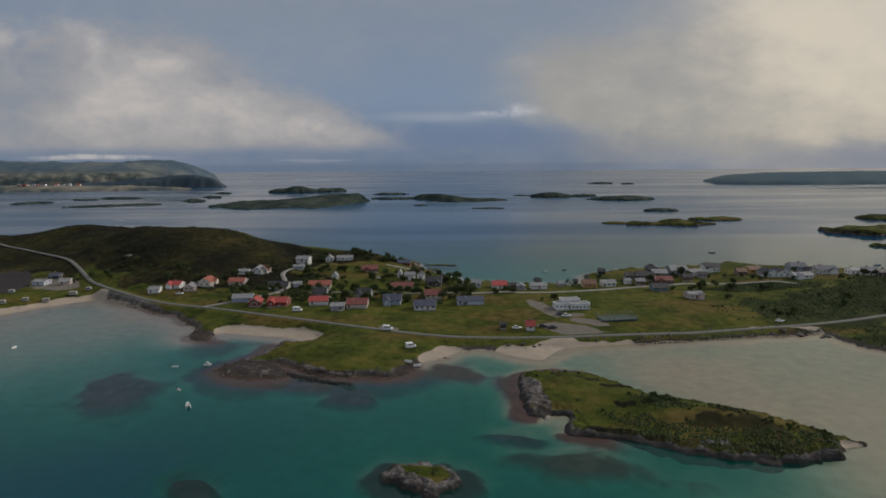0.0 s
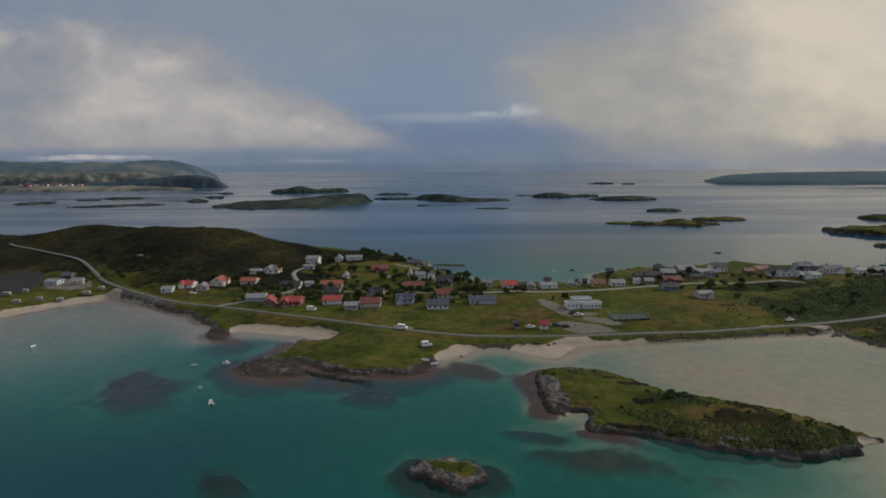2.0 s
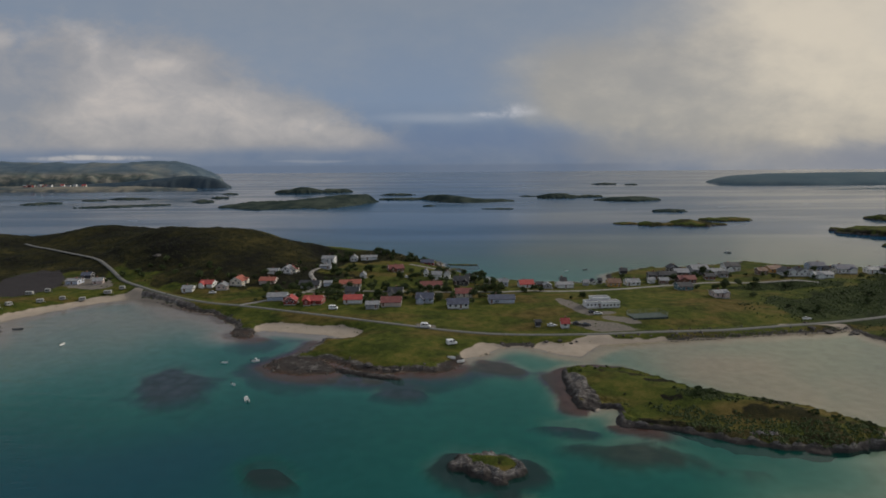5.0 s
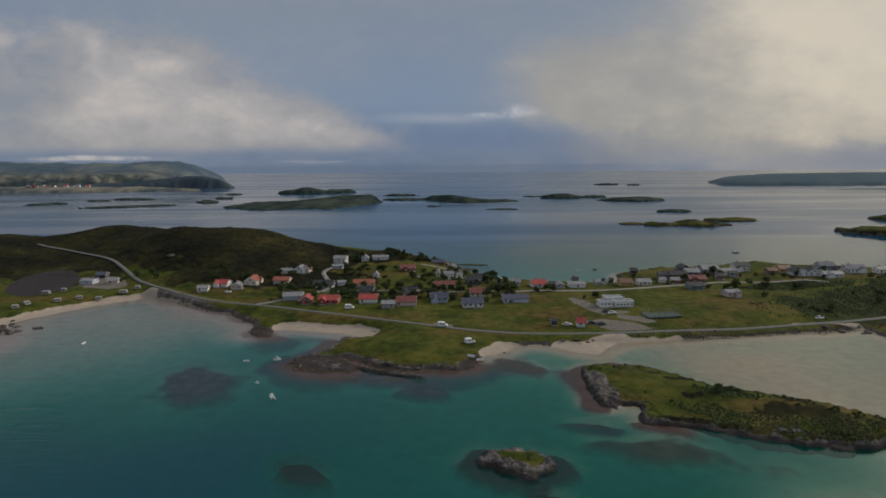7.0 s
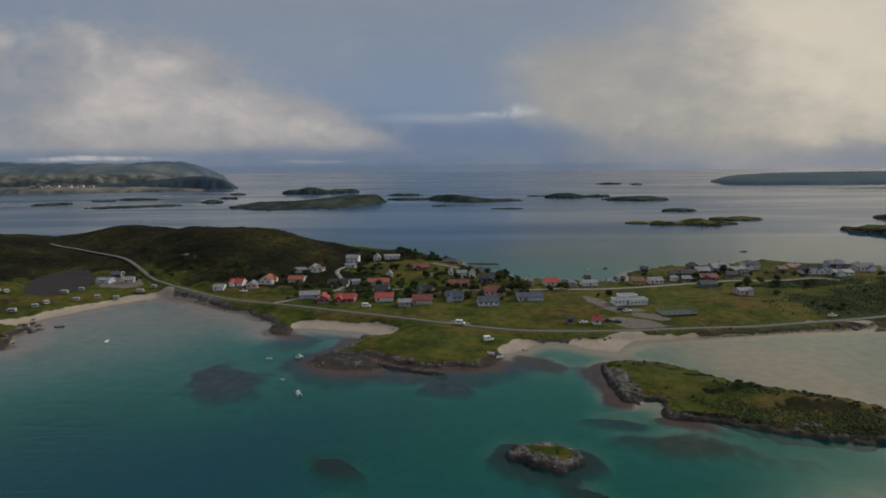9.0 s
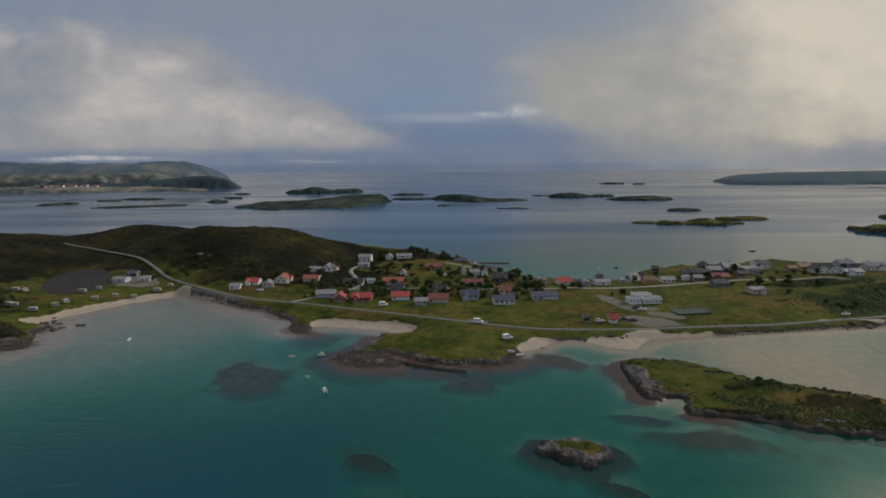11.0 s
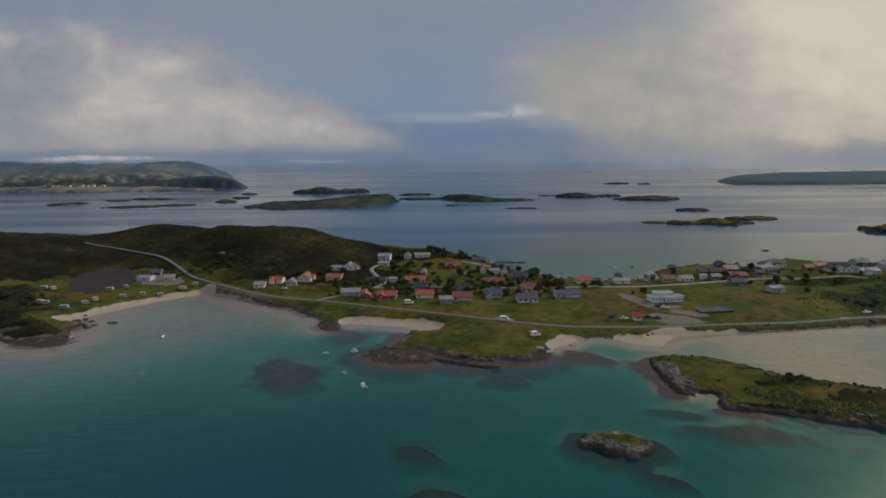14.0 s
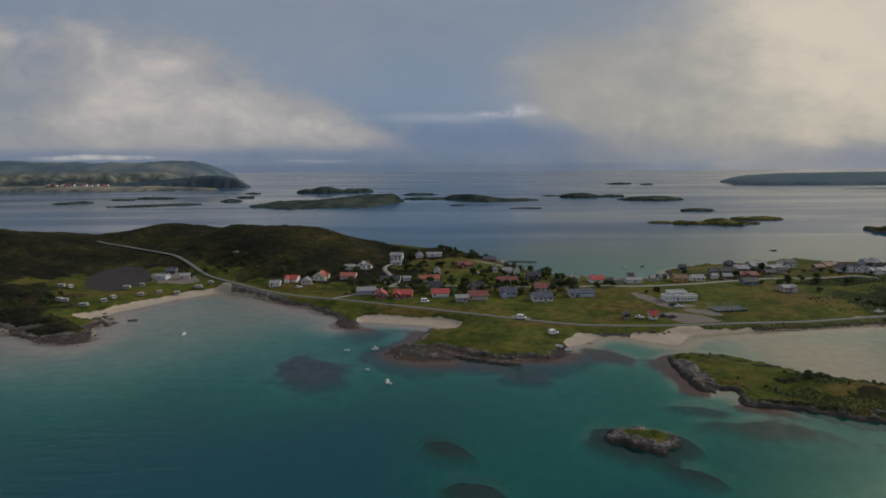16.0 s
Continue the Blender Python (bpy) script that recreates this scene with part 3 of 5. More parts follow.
def glass_pane():
    m, n = material("window_glass")
    finish(n, (0.035, 0.042, 0.05), 0.08, specular=0.6)
    return m


LAND = land_material("land")
WATER = water_material()
PANE = glass_pane()
ASPHALT = plain("asphalt", (0.095, 0.096, 0.092), (0.150, 0.148, 0.140), 0.6, 0.85)
LANE_GRAVEL = plain("gravel_lane", (0.17, 0.16, 0.15), (0.29, 0.275, 0.26), 0.6, 0.9)
STONE = plain("weathered_stone", (0.034, 0.030, 0.028), (0.120, 0.108, 0.100), 0.9, 0.9, vary=0.3)
CONCRETE = plain("concrete", (0.30, 0.30, 0.29), (0.42, 0.41, 0.40), 0.8, 0.85)
WHITE = boarded("white_boards", (0.66, 0.66, 0.66), (0.80, 0.80, 0.79))
CREAM = boarded("cream_boards", (0.60, 0.55, 0.47), (0.72, 0.67, 0.58))
PINK = boarded("pale_pink_boards", (0.52, 0.40, 0.36), (0.64, 0.51, 0.47))
BLUE = boarded("blue_grey_boards", (0.30, 0.35, 0.46), (0.42, 0.48, 0.60))
LILAC = boarded("pale_blue_boards", (0.45, 0.49, 0.60), (0.58, 0.62, 0.72))
GREYWALL = boarded("grey_boards", (0.26, 0.26, 0.28), (0.38, 0.38, 0.40))
DARKWALL = boarded("dark_stained_boards", (0.035, 0.035, 0.04), (0.075, 0.07, 0.075))
REDWALL = boarded("red_boards", (0.20, 0.032, 0.025), (0.29, 0.055, 0.042))
BROWNWALL = boarded("brown_boards", (0.13, 0.06, 0.04), (0.20, 0.10, 0.065))
OCHRE = boarded("ochre_boards", (0.48, 0.25, 0.06), (0.60, 0.34, 0.10))
TEALWALL = boarded("teal_boards", (0.05, 0.12, 0.14), (0.09, 0.19, 0.21))
R_RED = roofing("red_roof", (0.27, 0.042, 0.040), (0.39, 0.078, 0.070))
R_ORANGE = roofing("orange_red_roof", (0.24, 0.070, 0.048), (0.34, 0.115, 0.080))
R_MAROON = roofing("maroon_roof", (0.13, 0.040, 0.038), (0.21, 0.075, 0.066))
R_DARK = roofing("black_roof", (0.020, 0.021, 0.027), (0.050, 0.052, 0.060))
R_NAVY = roofing("slate_blue_roof", (0.045, 0.052, 0.085), (0.085, 0.095, 0.135))
R_GREY = roofing("grey_roof", (0.16, 0.165, 0.18), (0.27, 0.275, 0.29))
R_BROWN = roofing("brown_roof", (0.12, 0.065, 0.045), (0.20, 0.115, 0.08))
TRIM = plain("white_trim", (0.70, 0.70, 0.69), (0.80, 0.80, 0.79), 2.0, 0.5)
BRICK = plain("chimney_brick", (0.16, 0.08, 0.06), (0.26, 0.15, 0.12), 3.0, 0.85)
CARWHITE = plain("white_car_paint", (0.72, 0.72, 0.72), (0.80, 0.80, 0.80), 0.8, 0.25, specular=0.5)
CARAVAN = plain("weathered_caravan_shell", (0.25, 0.25, 0.24), (0.36, 0.36, 0.345), 0.8, 0.5, specular=0.3)
CARDARK = plain("dark_car_paint", (0.03, 0.03, 0.035), (0.05, 0.05, 0.055), 0.8, 0.25, specular=0.5)
TYRE = plain("tyre_rubber", (0.015, 0.015, 0.016), (0.03, 0.03, 0.03), 8, 0.9)
STEEL = plain("galvanised_steel", (0.35, 0.36, 0.37), (0.48, 0.49, 0.50), 4, 0.45, 0.8)
WOOD = plain("grey_wood", (0.15, 0.13, 0.11), (0.25, 0.22, 0.19), 3, 0.85)
HULL = plain("boat_hull_white", (0.70, 0.70, 0.69), (0.80, 0.80, 0.79), 2, 0.35, specular=0.5)
HULLDARK = plain("boat_hull_dark", (0.09, 0.10, 0.11), (0.15, 0.16, 0.17), 2, 0.4)
BARK = plain("bark", (0.06, 0.05, 0.04), (0.13, 0.115, 0.10), 6, 0.9)
# bluish aerial haze is painted into the base colours of the far shores
FAR_SLATE = plain("haze_tinted_slate_heath", (0.080, 0.116, 0.140), (0.106, 0.138, 0.155), 0.004, 0.95, specular=0.0)
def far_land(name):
    """Heath above, pale fields and copses on the low ground; blue haze is mixed into their colours."""
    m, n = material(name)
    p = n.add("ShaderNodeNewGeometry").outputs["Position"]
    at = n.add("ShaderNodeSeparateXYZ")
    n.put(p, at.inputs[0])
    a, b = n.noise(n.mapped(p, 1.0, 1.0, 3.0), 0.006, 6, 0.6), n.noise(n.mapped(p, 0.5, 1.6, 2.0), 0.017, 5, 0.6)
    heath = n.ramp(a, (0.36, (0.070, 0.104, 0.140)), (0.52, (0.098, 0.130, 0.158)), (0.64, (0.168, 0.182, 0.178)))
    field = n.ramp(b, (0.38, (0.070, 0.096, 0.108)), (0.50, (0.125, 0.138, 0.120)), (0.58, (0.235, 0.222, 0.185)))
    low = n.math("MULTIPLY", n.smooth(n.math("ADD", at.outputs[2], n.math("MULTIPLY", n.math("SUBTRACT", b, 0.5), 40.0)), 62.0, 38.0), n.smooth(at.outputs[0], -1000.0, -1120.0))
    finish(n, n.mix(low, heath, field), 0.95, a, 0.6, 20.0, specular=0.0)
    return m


FAR_HEATH = far_land("haze_tinted_heath")
# the woodland and field colours carry the same painted haze
FORELAND = plain("haze_tinted_woodland", (0.038, 0.060, 0.084), (0.070, 0.090, 0.105), 0.012, 0.95, specular=0.0)
FAR_FIELDS = plain("haze_tinted_fields", (0.060, 0.080, 0.092), (0.235, 0.215, 0.175), 0.010, 0.95, specular=0.0)
# dark green of the far islands, with a blue haze tint in the colour
HAZED_ISLE_HEATH = plain("haze_tinted_island_heath", (0.020, 0.031, 0.031), (0.064, 0.077, 0.064), 0.03, 0.95, specular=0.0)
LEAF = foliage("leaf", (0.020, 0.032, 0.012), (0.055, 0.075, 0.023))
TALL_GRASS = foliage("tall_grass", (0.030, 0.042, 0.010), (0.085, 0.090, 0.022))
COURT_GREEN = plain("court_green", (0.035, 0.055, 0.050), (0.06, 0.085, 0.075), 0.6, 0.85)
# tuft colours hold the same cloud-shadow darkening
HEATH = foliage("heath_tuft", (0.011, 0.014, 0.007), (0.030, 0.034, 0.013))


# ---- meshes ----
def mesh_of(name, verts, faces, mat, smooth_shaded=False):
    me = bpy.data.meshes.new(name)
    me.from_pydata(verts, [], faces)
    me.materials.append(mat)
    if smooth_shaded:
        me.polygons.foreach_set("use_smooth", [True] * len(me.polygons))
    me.update()
    return me


def sheet(name, xs, ys, z, mat, maps=None):
    """A grid over xs and ys at heights z, with named maps over its corners."""
    nx, ny = len(xs), len(ys)
    gx, gy = np.meshgrid(xs, ys)
    co = np.stack([gx, gy, z], -1).reshape(-1, 3)
    i = np.arange(ny * nx).reshape(ny, nx)
    quads = np.stack([i[:-1, :-1], i[:-1, 1:], i[1:, 1:], i[1:, :-1]], -1).reshape(-1, 4)
    me = bpy.data.meshes.new(name)
    me.vertices.add(len(co))
    me.vertices.foreach_set("co", co.ravel())
    me.loops.add(quads.size)
    me.loops.foreach_set("vertex_index", quads.ravel())
    me.polygons.add(len(quads))
    me.polygons.foreach_set("loop_start", np.arange(len(quads)) * 4)
    me.polygons.foreach_set("use_smooth", np.ones(len(quads), bool))
    me.update(calc_edges=True)
    for key, values in (maps or {}).items():
        me.attributes.new(key, "FLOAT", "POINT").data.foreach_set("value", np.ascontiguousarray(values, dtype=np.float32).ravel())
    me.materials.append(mat)
    return me


def widening(lo, hi, step, end_lo, end_hi):
    """Even steps from lo to hi, then ever wider ones out to the ends."""
    mid = list(np.arange(lo, hi + step / 2, step))
    out, s = [], step
    while mid[-1] < end_hi:
        s *= 1.25
        mid.append(min(mid[-1] + s, end_hi))
    s, first = step, mid[0]
    while first > end_lo:
        s *= 1.25
        first = max(first - s, end_lo)
        out.append(first)
    return np.array(out[::-1] + mid)


def land_maps(x, y, z, d, sandy, scrub, gravel, soil, thicket, flats, weed):
    rock = np.maximum(smooth(-d, -5.2, -1.6) * (1 - sandy), flats) * (z > 0)
    # the road bank is grown over down to a strip of stone
    rock = rock * np.where(x > 40, 1 - 0.8 * smooth(-away_from(x, y, ROAD)[0], -6.6, -5.4), 1.0)
    return {"rock": rock, "sand": np.where(z < 0, 1.0, sandy * smooth(-d, -34, -20)), "scrub": scrub, "gravel": gravel, "soil": soil, "thicket": thicket, "weed": weed}


# ground: land and sea bed in one sheet out to the horizon
gxs, gys = widening(-440, 330, 1.3, -4900, 4900), widening(95, 560, 1.3, -1500, 4900)
GX, GY = np.meshgrid(gxs, gys)
GD, GZ = shore(GX, GY), height(GX, GY)
flats = blobs(GX, GY, FLATS)


def ground_at(x, y):
    """The height of the ground sheet at a place."""
    i, j = np.clip(np.searchsorted(gxs, x) - 1, 0, len(gxs) - 2), np.clip(np.searchsorted(gys, y) - 1, 0, len(gys) - 2)
    a, b = (x - gxs[i]) / (gxs[i + 1] - gxs[i]), (y - gys[j]) / (gys[j + 1] - gys[j])
    return float((GZ[j, i] * (1 - a) + GZ[j, i + 1] * a) * (1 - b) + (GZ[j + 1, i] * (1 - a) + GZ[j + 1, i + 1] * a) * b)


tide = smooth(-np.abs(GZ - 0.05), -0.6, -0.2) * (1 - sandy_at(GX, GY)) * smooth(-np.abs(GD), -7, -3) * np.maximum(0.3, 0.6 * flats)
ground = new("ground", sheet("ground", gxs, gys, GZ, LAND, land_maps(GX, GY, GZ, GD, sandy_at(GX, GY), blobs(GX, GY, SCRUB), blobs(GX, GY, GRAVEL), blobs(GX, GY, SOIL, 0.15), blobs(GX, GY, THICKET), flats, np.maximum(np.maximum(kelp(GX, GY), tide), flats * 0.25 * smooth(-GZ, -1.4, -0.5)))))
tagged(ground, "green coastal land with sandy coves and a pale sea bed", "ground", kind="structure")

# water
wxs, wys = widening(-300, 330, 2.2, -4900, 4900), widening(90, 560, 2.2, -1500, 4900)
WX, WY = np.meshgrid(wxs, wys)
sea = new("water", sheet("water", wxs, wys, np.zeros_like(WX), WATER, {"depth": np.maximum(np.min([-height(WX + ox, WY + oy) for ox, oy in ((0, 0), (1.6, 0), (-1.6, 0), (0, 2.2), (0, -2.2))], axis=0), 0.0)}))
tagged(sea, "clear turquoise sea, rippled, paling over sandy shallows", "water", kind="structure")


def ribbon(name, line, half, mat, lift, label, category):
    """A road along a line, draped on the ground, with a slight camber."""
    pts = []
    for (ax, ay), (bx, by) in zip(line[:-1], line[1:]):
        steps = max(2, int(math.hypot(bx - ax, by - ay) / 3))
        pts += [(ax + (bx - ax) * k / steps, ay + (by - ay) * k / steps) for k in range(steps)]
    pts = np.array(pts + [line[-1]], float)
    for _ in range(10):
        pts[1:-1] = (pts[:-2] + pts[1:-1] * 2 + pts[2:]) / 4
    side = np.gradient(pts, axis=0)
    side = np.stack([side[:, 1], -side[:, 0]], -1) / np.hypot(side[:, 0], side[:, 1])[:, None]
    offsets = (-half - 0.15, -half, 0.0, half, half + 0.15)
    high = np.max([height(*(pts + side * o).T) for o in offsets], axis=0)
    for _ in range(6):
        high[1:-1] = np.maximum(high[1:-1], (high[:-2] + high[2:]) / 2)
    verts = [(*(p + s * o), h + lift + (0.05 if abs(o) < half else 0 if abs(o) == half else -0.3)) for p, s, h in zip(pts, side, high) for o in offsets]
    faces = [(i * 5 + j, i * 5 + j + 1, i * 5 + j + 6, i * 5 + j + 5) for i in range(len(pts) - 1) for j in range(4)]
    me = mesh_of(name, verts, [f[::-1] for f in faces], mat, True)
    return tagged(new(name, me), label, category, kind="structure")


ribbon("road", ROAD, 1.3, ASPHALT, 0.12, "narrow grey asphalt coast road", "road")
for lane in LANES:
    ribbon("lane", lane, 1.4, LANE_GRAVEL, 0.10, "pale gravel village lane", "road")


def islet(name, outline, top, reach, mat, step, label, ragged=1.0, cliff=1.2, crag=1.6, scrubby=0.0, shaggy=(), sandy=(), seed=0, category="island", bare=4.0, ridge=(), outcrops=(), hummock=0.35, split=False):
    """An island as a mesh: rocky at the rim, grown over on top. ridge: (x, y, z) along its crest. Returns it and its height at a place."""
    p = np.array(outline, float)
    c = p.mean(0)
    lo, hi = p.min(0) - step * 4 - reach, p.max(0) + step * 4 + reach
    xs, ys = np.arange(lo[0], hi[0], step), np.arange(lo[1], hi[1], step)
    x, y = np.meshgrid(xs, ys)
    d = inside_by(x, y, outline)
    d = d + np.exp(-(d / (reach * 0.7)) ** 2) * fbm(x, y, reach * 0.8, 4, 60 + seed) * ragged
    s = blobs(x, y, sandy, 0.3, 71) if sandy else np.zeros_like(x)
    bald = blobs(x, y, outcrops, 0.5, 72) if outcrops else np.zeros_like(x)
    rise = np.maximum(d, 0)
    if ridge:
        off, along = away_from(x, y, [q[:2] for q in ridge])
        crest = np.interp(along, range(len(ridge)), [q[2] for q in ridge])
        dome = crest * np.exp(-(off / (reach * 1.35)) ** 2) * smooth(d, -1, reach * 0.6)
    else:
        dome = (top - cliff) * (1 - np.exp(-rise / reach)) * (1 + hummock * fbm(x, y, reach * 2.5, 4, 80 + seed))
    z = cliff * smooth(d, -0.5, 2.2 * cliff) * (1 + 0.6 * fbm(x, y, reach, 4, 85 + seed)) + dome
    z = z + (np.abs(fbm(x, y, reach * 0.6, 5, 90 + seed)) * crag + fbm(x, y, 2.0, 4, 91 + seed) * crag * 0.5) * smooth(d, 0, 2) * np.maximum(smooth(-d, -reach * 0.9, -reach * 0.3), bald)
    z = z * (1 - 0.85 * s)
    z = np.where(d > 0, np.maximum(z, 0.05), np.maximum(-0.12 + d * 2.0, -6.0))
    rim = smooth(-d, -bare * 1.5, -bare * 0.5)
    maps = {"rock": np.maximum(rim, bald), "sand": s, "scrub": scrubby + (blobs(x, y, shaggy, 0.5, 73) if shaggy else 0) + 0.6 * smooth(fbm(x, y, reach * 0.8, 5, 33 + seed), -0.05, 0.45), "gravel": np.zeros_like(x), "weed": 0.35 * smooth(-z, -0.5, 0.0) * (1 - s)}
    me = sheet(name, xs - c[0], ys - c[1], z, mat, maps)
    if split:
        ob = new(name)
        m = maps["rock"] + 0.5 * fbm(x, y, 4.5, 3, 95)
        stony = ((m[:-1, :-1] + m[1:, 1:]) / 2 > 0.5).ravel()
        for piece, drop in (("rock_rim", ~stony), ("turf", stony)):
            bm = bmesh.new()
            bm.from_mesh(me)
            bm.faces.ensure_lookup_table()
            bmesh.ops.delete(bm, geom=[f for f in bm.faces if drop[f.index]], context="FACES")
            made = bpy.data.meshes.new(piece)
            bm.to_mesh(made)
            bm.free()
            made.materials.append(mat)
            child = new(piece, made)
            child.parent = ob
            tagged(child, "bare grey and dark brown rock" if piece == "rock_rim" else "rough green turf")
    else:
        ob = new(name, me)
    ob.location = (*c, 0)

    def level(px, py):
        return float(z[min(len(ys) - 1, max(0, int((py - ys[0]) / step))), min(len(xs) - 1, max(0, int((px - xs[0]) / step)))])

    return tagged(ob, label, category), level


def oval(cx, cy, rx, ry, turn=0, n=18, seed=0):
    r = random.Random(seed)
    out = []
    for k in range(n):
        a = 2 * math.pi * k / n
        q = 0.85 + 0.3 * r.random()
        px, py = rx * q * math.cos(a), ry * q * math.sin(a)
        c, s = math.cos(radians(turn)), math.sin(radians(turn))
        out.append((cx + px * c - py * s, cy + px * s + py * c))
    return out


# islands close by
_, island_level = islet("grassy_island", NEAR, 7.2, 9.0, LAND, 0.45, "long grassy island with a dark rock rim", 2.6, 0.6, 1.9, 0.06, shaggy=((82, 152, 30, 3.5, -20), (60, 160, 18, 3.0, -24)), sandy=((35, 175, 4.5, 4.5, 0), (114, 155, 4, 3, 0), (63.5, 205, 13, 2.0, -61)), seed=1, split=True, bare=1.9, ridge=((30, 206, 1.6), (42, 202, 2.4), (53, 194, 2.8), (62, 184, 3.2), (71, 175, 3.8), (83, 169, 4.4), (93, 163, 4.2), (103, 157, 3.2), (111, 153, 1.6)), outcrops=((30, 193, 5.5, 14, 5), (76, 155.5, 6, 2.0, -18), (29, 180, 5, 2.5, 0), (56, 160, 6, 1.5, -24)))
islet("rock_islet", ROCK, 4.6, 4.0, LAND, 0.25, "small pale rock islet capped with grass", 2.0, 0.5, 1.6, 0.0, seed=2, split=True, bare=2.6, ridge=((-15, 143, 1.0), (-9, 143, 1.7), (-2, 142, 1.8), (2, 139, 0.8)), outcrops=((-9, 137.8, 9, 2.6, -22), (-14.5, 142, 4.5, 3.2, -15), (2.5, 138, 2.4, 2.4, 0)))
# low black skerry on the flats before the grassy point
islet("rock_ledge", [(-89, 229), (-83, 231.5), (-76, 230), (-68, 224), (-60, 217.5), (-61, 213.5), (-68, 214), (-77, 216.5), (-85, 221.5)], 0.8, 3.0, LAND, 0.5, "low black rock ledge on the tidal flats", 1.6, 0.6, 0.3, 0.0, seed=9, bare=20.0, category="rock")
islet("rock_ledge", [(-60, 219), (-50, 215), (-40, 210.5), (-33, 207), (-34, 205.5), (-44, 208.5), (-54, 213), (-61, 217)], 0.8, 1.5, LAND, 0.4, "narrow black rock rib on the tidal flats", 1.0, 0.6, 0.3, 0.0, seed=10, bare=20.0, category="rock")
# breakwater of the harbour beyond the village
islet("breakwater", [(216, 450), (219, 452), (224, 436), (228, 414), (222, 412), (219, 432)], 2.2, 2.5, LAND, 0.6, "low dark stone breakwater running out from the shore", 0.8, 1.6, 0.8, 0.0, seed=8, bare=9.0, category="breakwater")
# islands far off
FAR_GREEN = "low dark green island far off"
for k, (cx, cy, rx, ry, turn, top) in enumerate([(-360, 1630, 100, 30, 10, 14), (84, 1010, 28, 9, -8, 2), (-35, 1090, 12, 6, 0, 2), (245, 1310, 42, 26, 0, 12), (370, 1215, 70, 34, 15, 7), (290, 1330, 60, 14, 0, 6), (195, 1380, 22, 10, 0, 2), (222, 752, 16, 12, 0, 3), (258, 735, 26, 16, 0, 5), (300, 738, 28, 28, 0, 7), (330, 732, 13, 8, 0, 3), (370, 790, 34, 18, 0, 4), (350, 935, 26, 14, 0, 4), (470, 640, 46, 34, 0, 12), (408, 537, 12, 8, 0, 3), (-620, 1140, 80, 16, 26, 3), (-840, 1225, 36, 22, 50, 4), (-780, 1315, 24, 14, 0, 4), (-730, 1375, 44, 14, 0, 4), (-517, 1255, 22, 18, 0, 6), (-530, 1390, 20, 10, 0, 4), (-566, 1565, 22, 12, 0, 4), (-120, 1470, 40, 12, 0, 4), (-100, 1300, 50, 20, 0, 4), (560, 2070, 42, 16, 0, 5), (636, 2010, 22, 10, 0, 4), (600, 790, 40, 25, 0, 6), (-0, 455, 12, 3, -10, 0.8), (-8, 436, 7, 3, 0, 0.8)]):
    islet("island", oval(cx, cy, rx, ry, turn, 20, k), top, max(3.0, ry * 0.5), HAZED_ISLE_HEATH if cy > 900 else LAND, max(0.8, rx / 45), FAR_GREEN, ry * 0.4, min(1.2, top * 0.3), top * 0.2, 0.75 if cy > 900 else 0.1, seed=10 + k, bare=max(0.8, ry * 0.05), hummock=0.9)
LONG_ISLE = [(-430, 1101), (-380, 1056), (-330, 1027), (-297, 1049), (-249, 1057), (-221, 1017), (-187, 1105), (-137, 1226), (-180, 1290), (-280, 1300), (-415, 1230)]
islet("island", LONG_ISLE, 14, 40.0, HAZED_ISLE_HEATH, 3.0, "long dark island with a wooded ridge, far off", 14, 1.0, 3.0, 0.7, seed=5, ridge=((-410, 1090, 2), (-340, 1120, 5), (-270, 1150, 11), (-215, 1190, 16), (-165, 1225, 15)))
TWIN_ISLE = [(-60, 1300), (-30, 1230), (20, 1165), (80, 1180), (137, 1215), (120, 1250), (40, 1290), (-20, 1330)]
islet("island", TWIN_ISLE, 12, 30.0, HAZED_ISLE_HEATH, 2.5, "dark humped island tapering to a low point", 10, 1.0, 2.5, 0.7, seed=6, ridge=((-42, 1290, 8), (-10, 1255, 12), (30, 1215, 9), (70, 1205, 4), (120, 1225, 2)))
HEADLAND = "wide hazy headland across the water"
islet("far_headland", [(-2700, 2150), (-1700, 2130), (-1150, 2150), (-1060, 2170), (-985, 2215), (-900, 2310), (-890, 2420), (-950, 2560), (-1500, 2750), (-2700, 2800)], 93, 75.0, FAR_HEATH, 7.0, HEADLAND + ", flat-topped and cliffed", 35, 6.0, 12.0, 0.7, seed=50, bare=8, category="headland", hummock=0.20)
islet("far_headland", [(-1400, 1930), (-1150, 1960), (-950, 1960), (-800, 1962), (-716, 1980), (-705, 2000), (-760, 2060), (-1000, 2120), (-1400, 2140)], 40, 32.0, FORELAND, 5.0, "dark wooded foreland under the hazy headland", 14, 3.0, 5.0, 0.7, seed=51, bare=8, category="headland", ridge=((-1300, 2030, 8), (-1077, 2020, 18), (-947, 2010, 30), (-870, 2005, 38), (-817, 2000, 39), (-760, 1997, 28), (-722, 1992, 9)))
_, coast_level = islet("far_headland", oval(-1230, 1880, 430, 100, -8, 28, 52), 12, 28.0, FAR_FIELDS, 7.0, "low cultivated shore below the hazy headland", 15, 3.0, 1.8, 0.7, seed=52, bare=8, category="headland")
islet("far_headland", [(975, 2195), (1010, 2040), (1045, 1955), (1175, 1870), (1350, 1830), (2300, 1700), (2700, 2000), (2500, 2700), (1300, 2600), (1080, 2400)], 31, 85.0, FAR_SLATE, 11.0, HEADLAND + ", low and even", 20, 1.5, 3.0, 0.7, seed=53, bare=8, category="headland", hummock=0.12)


# ---- building kit ----
def part(name, me, parent, m=None, label=""):
    ob = new(name, me)
    ob.parent = parent
    if m is not None:
        ob.matrix_basis = m
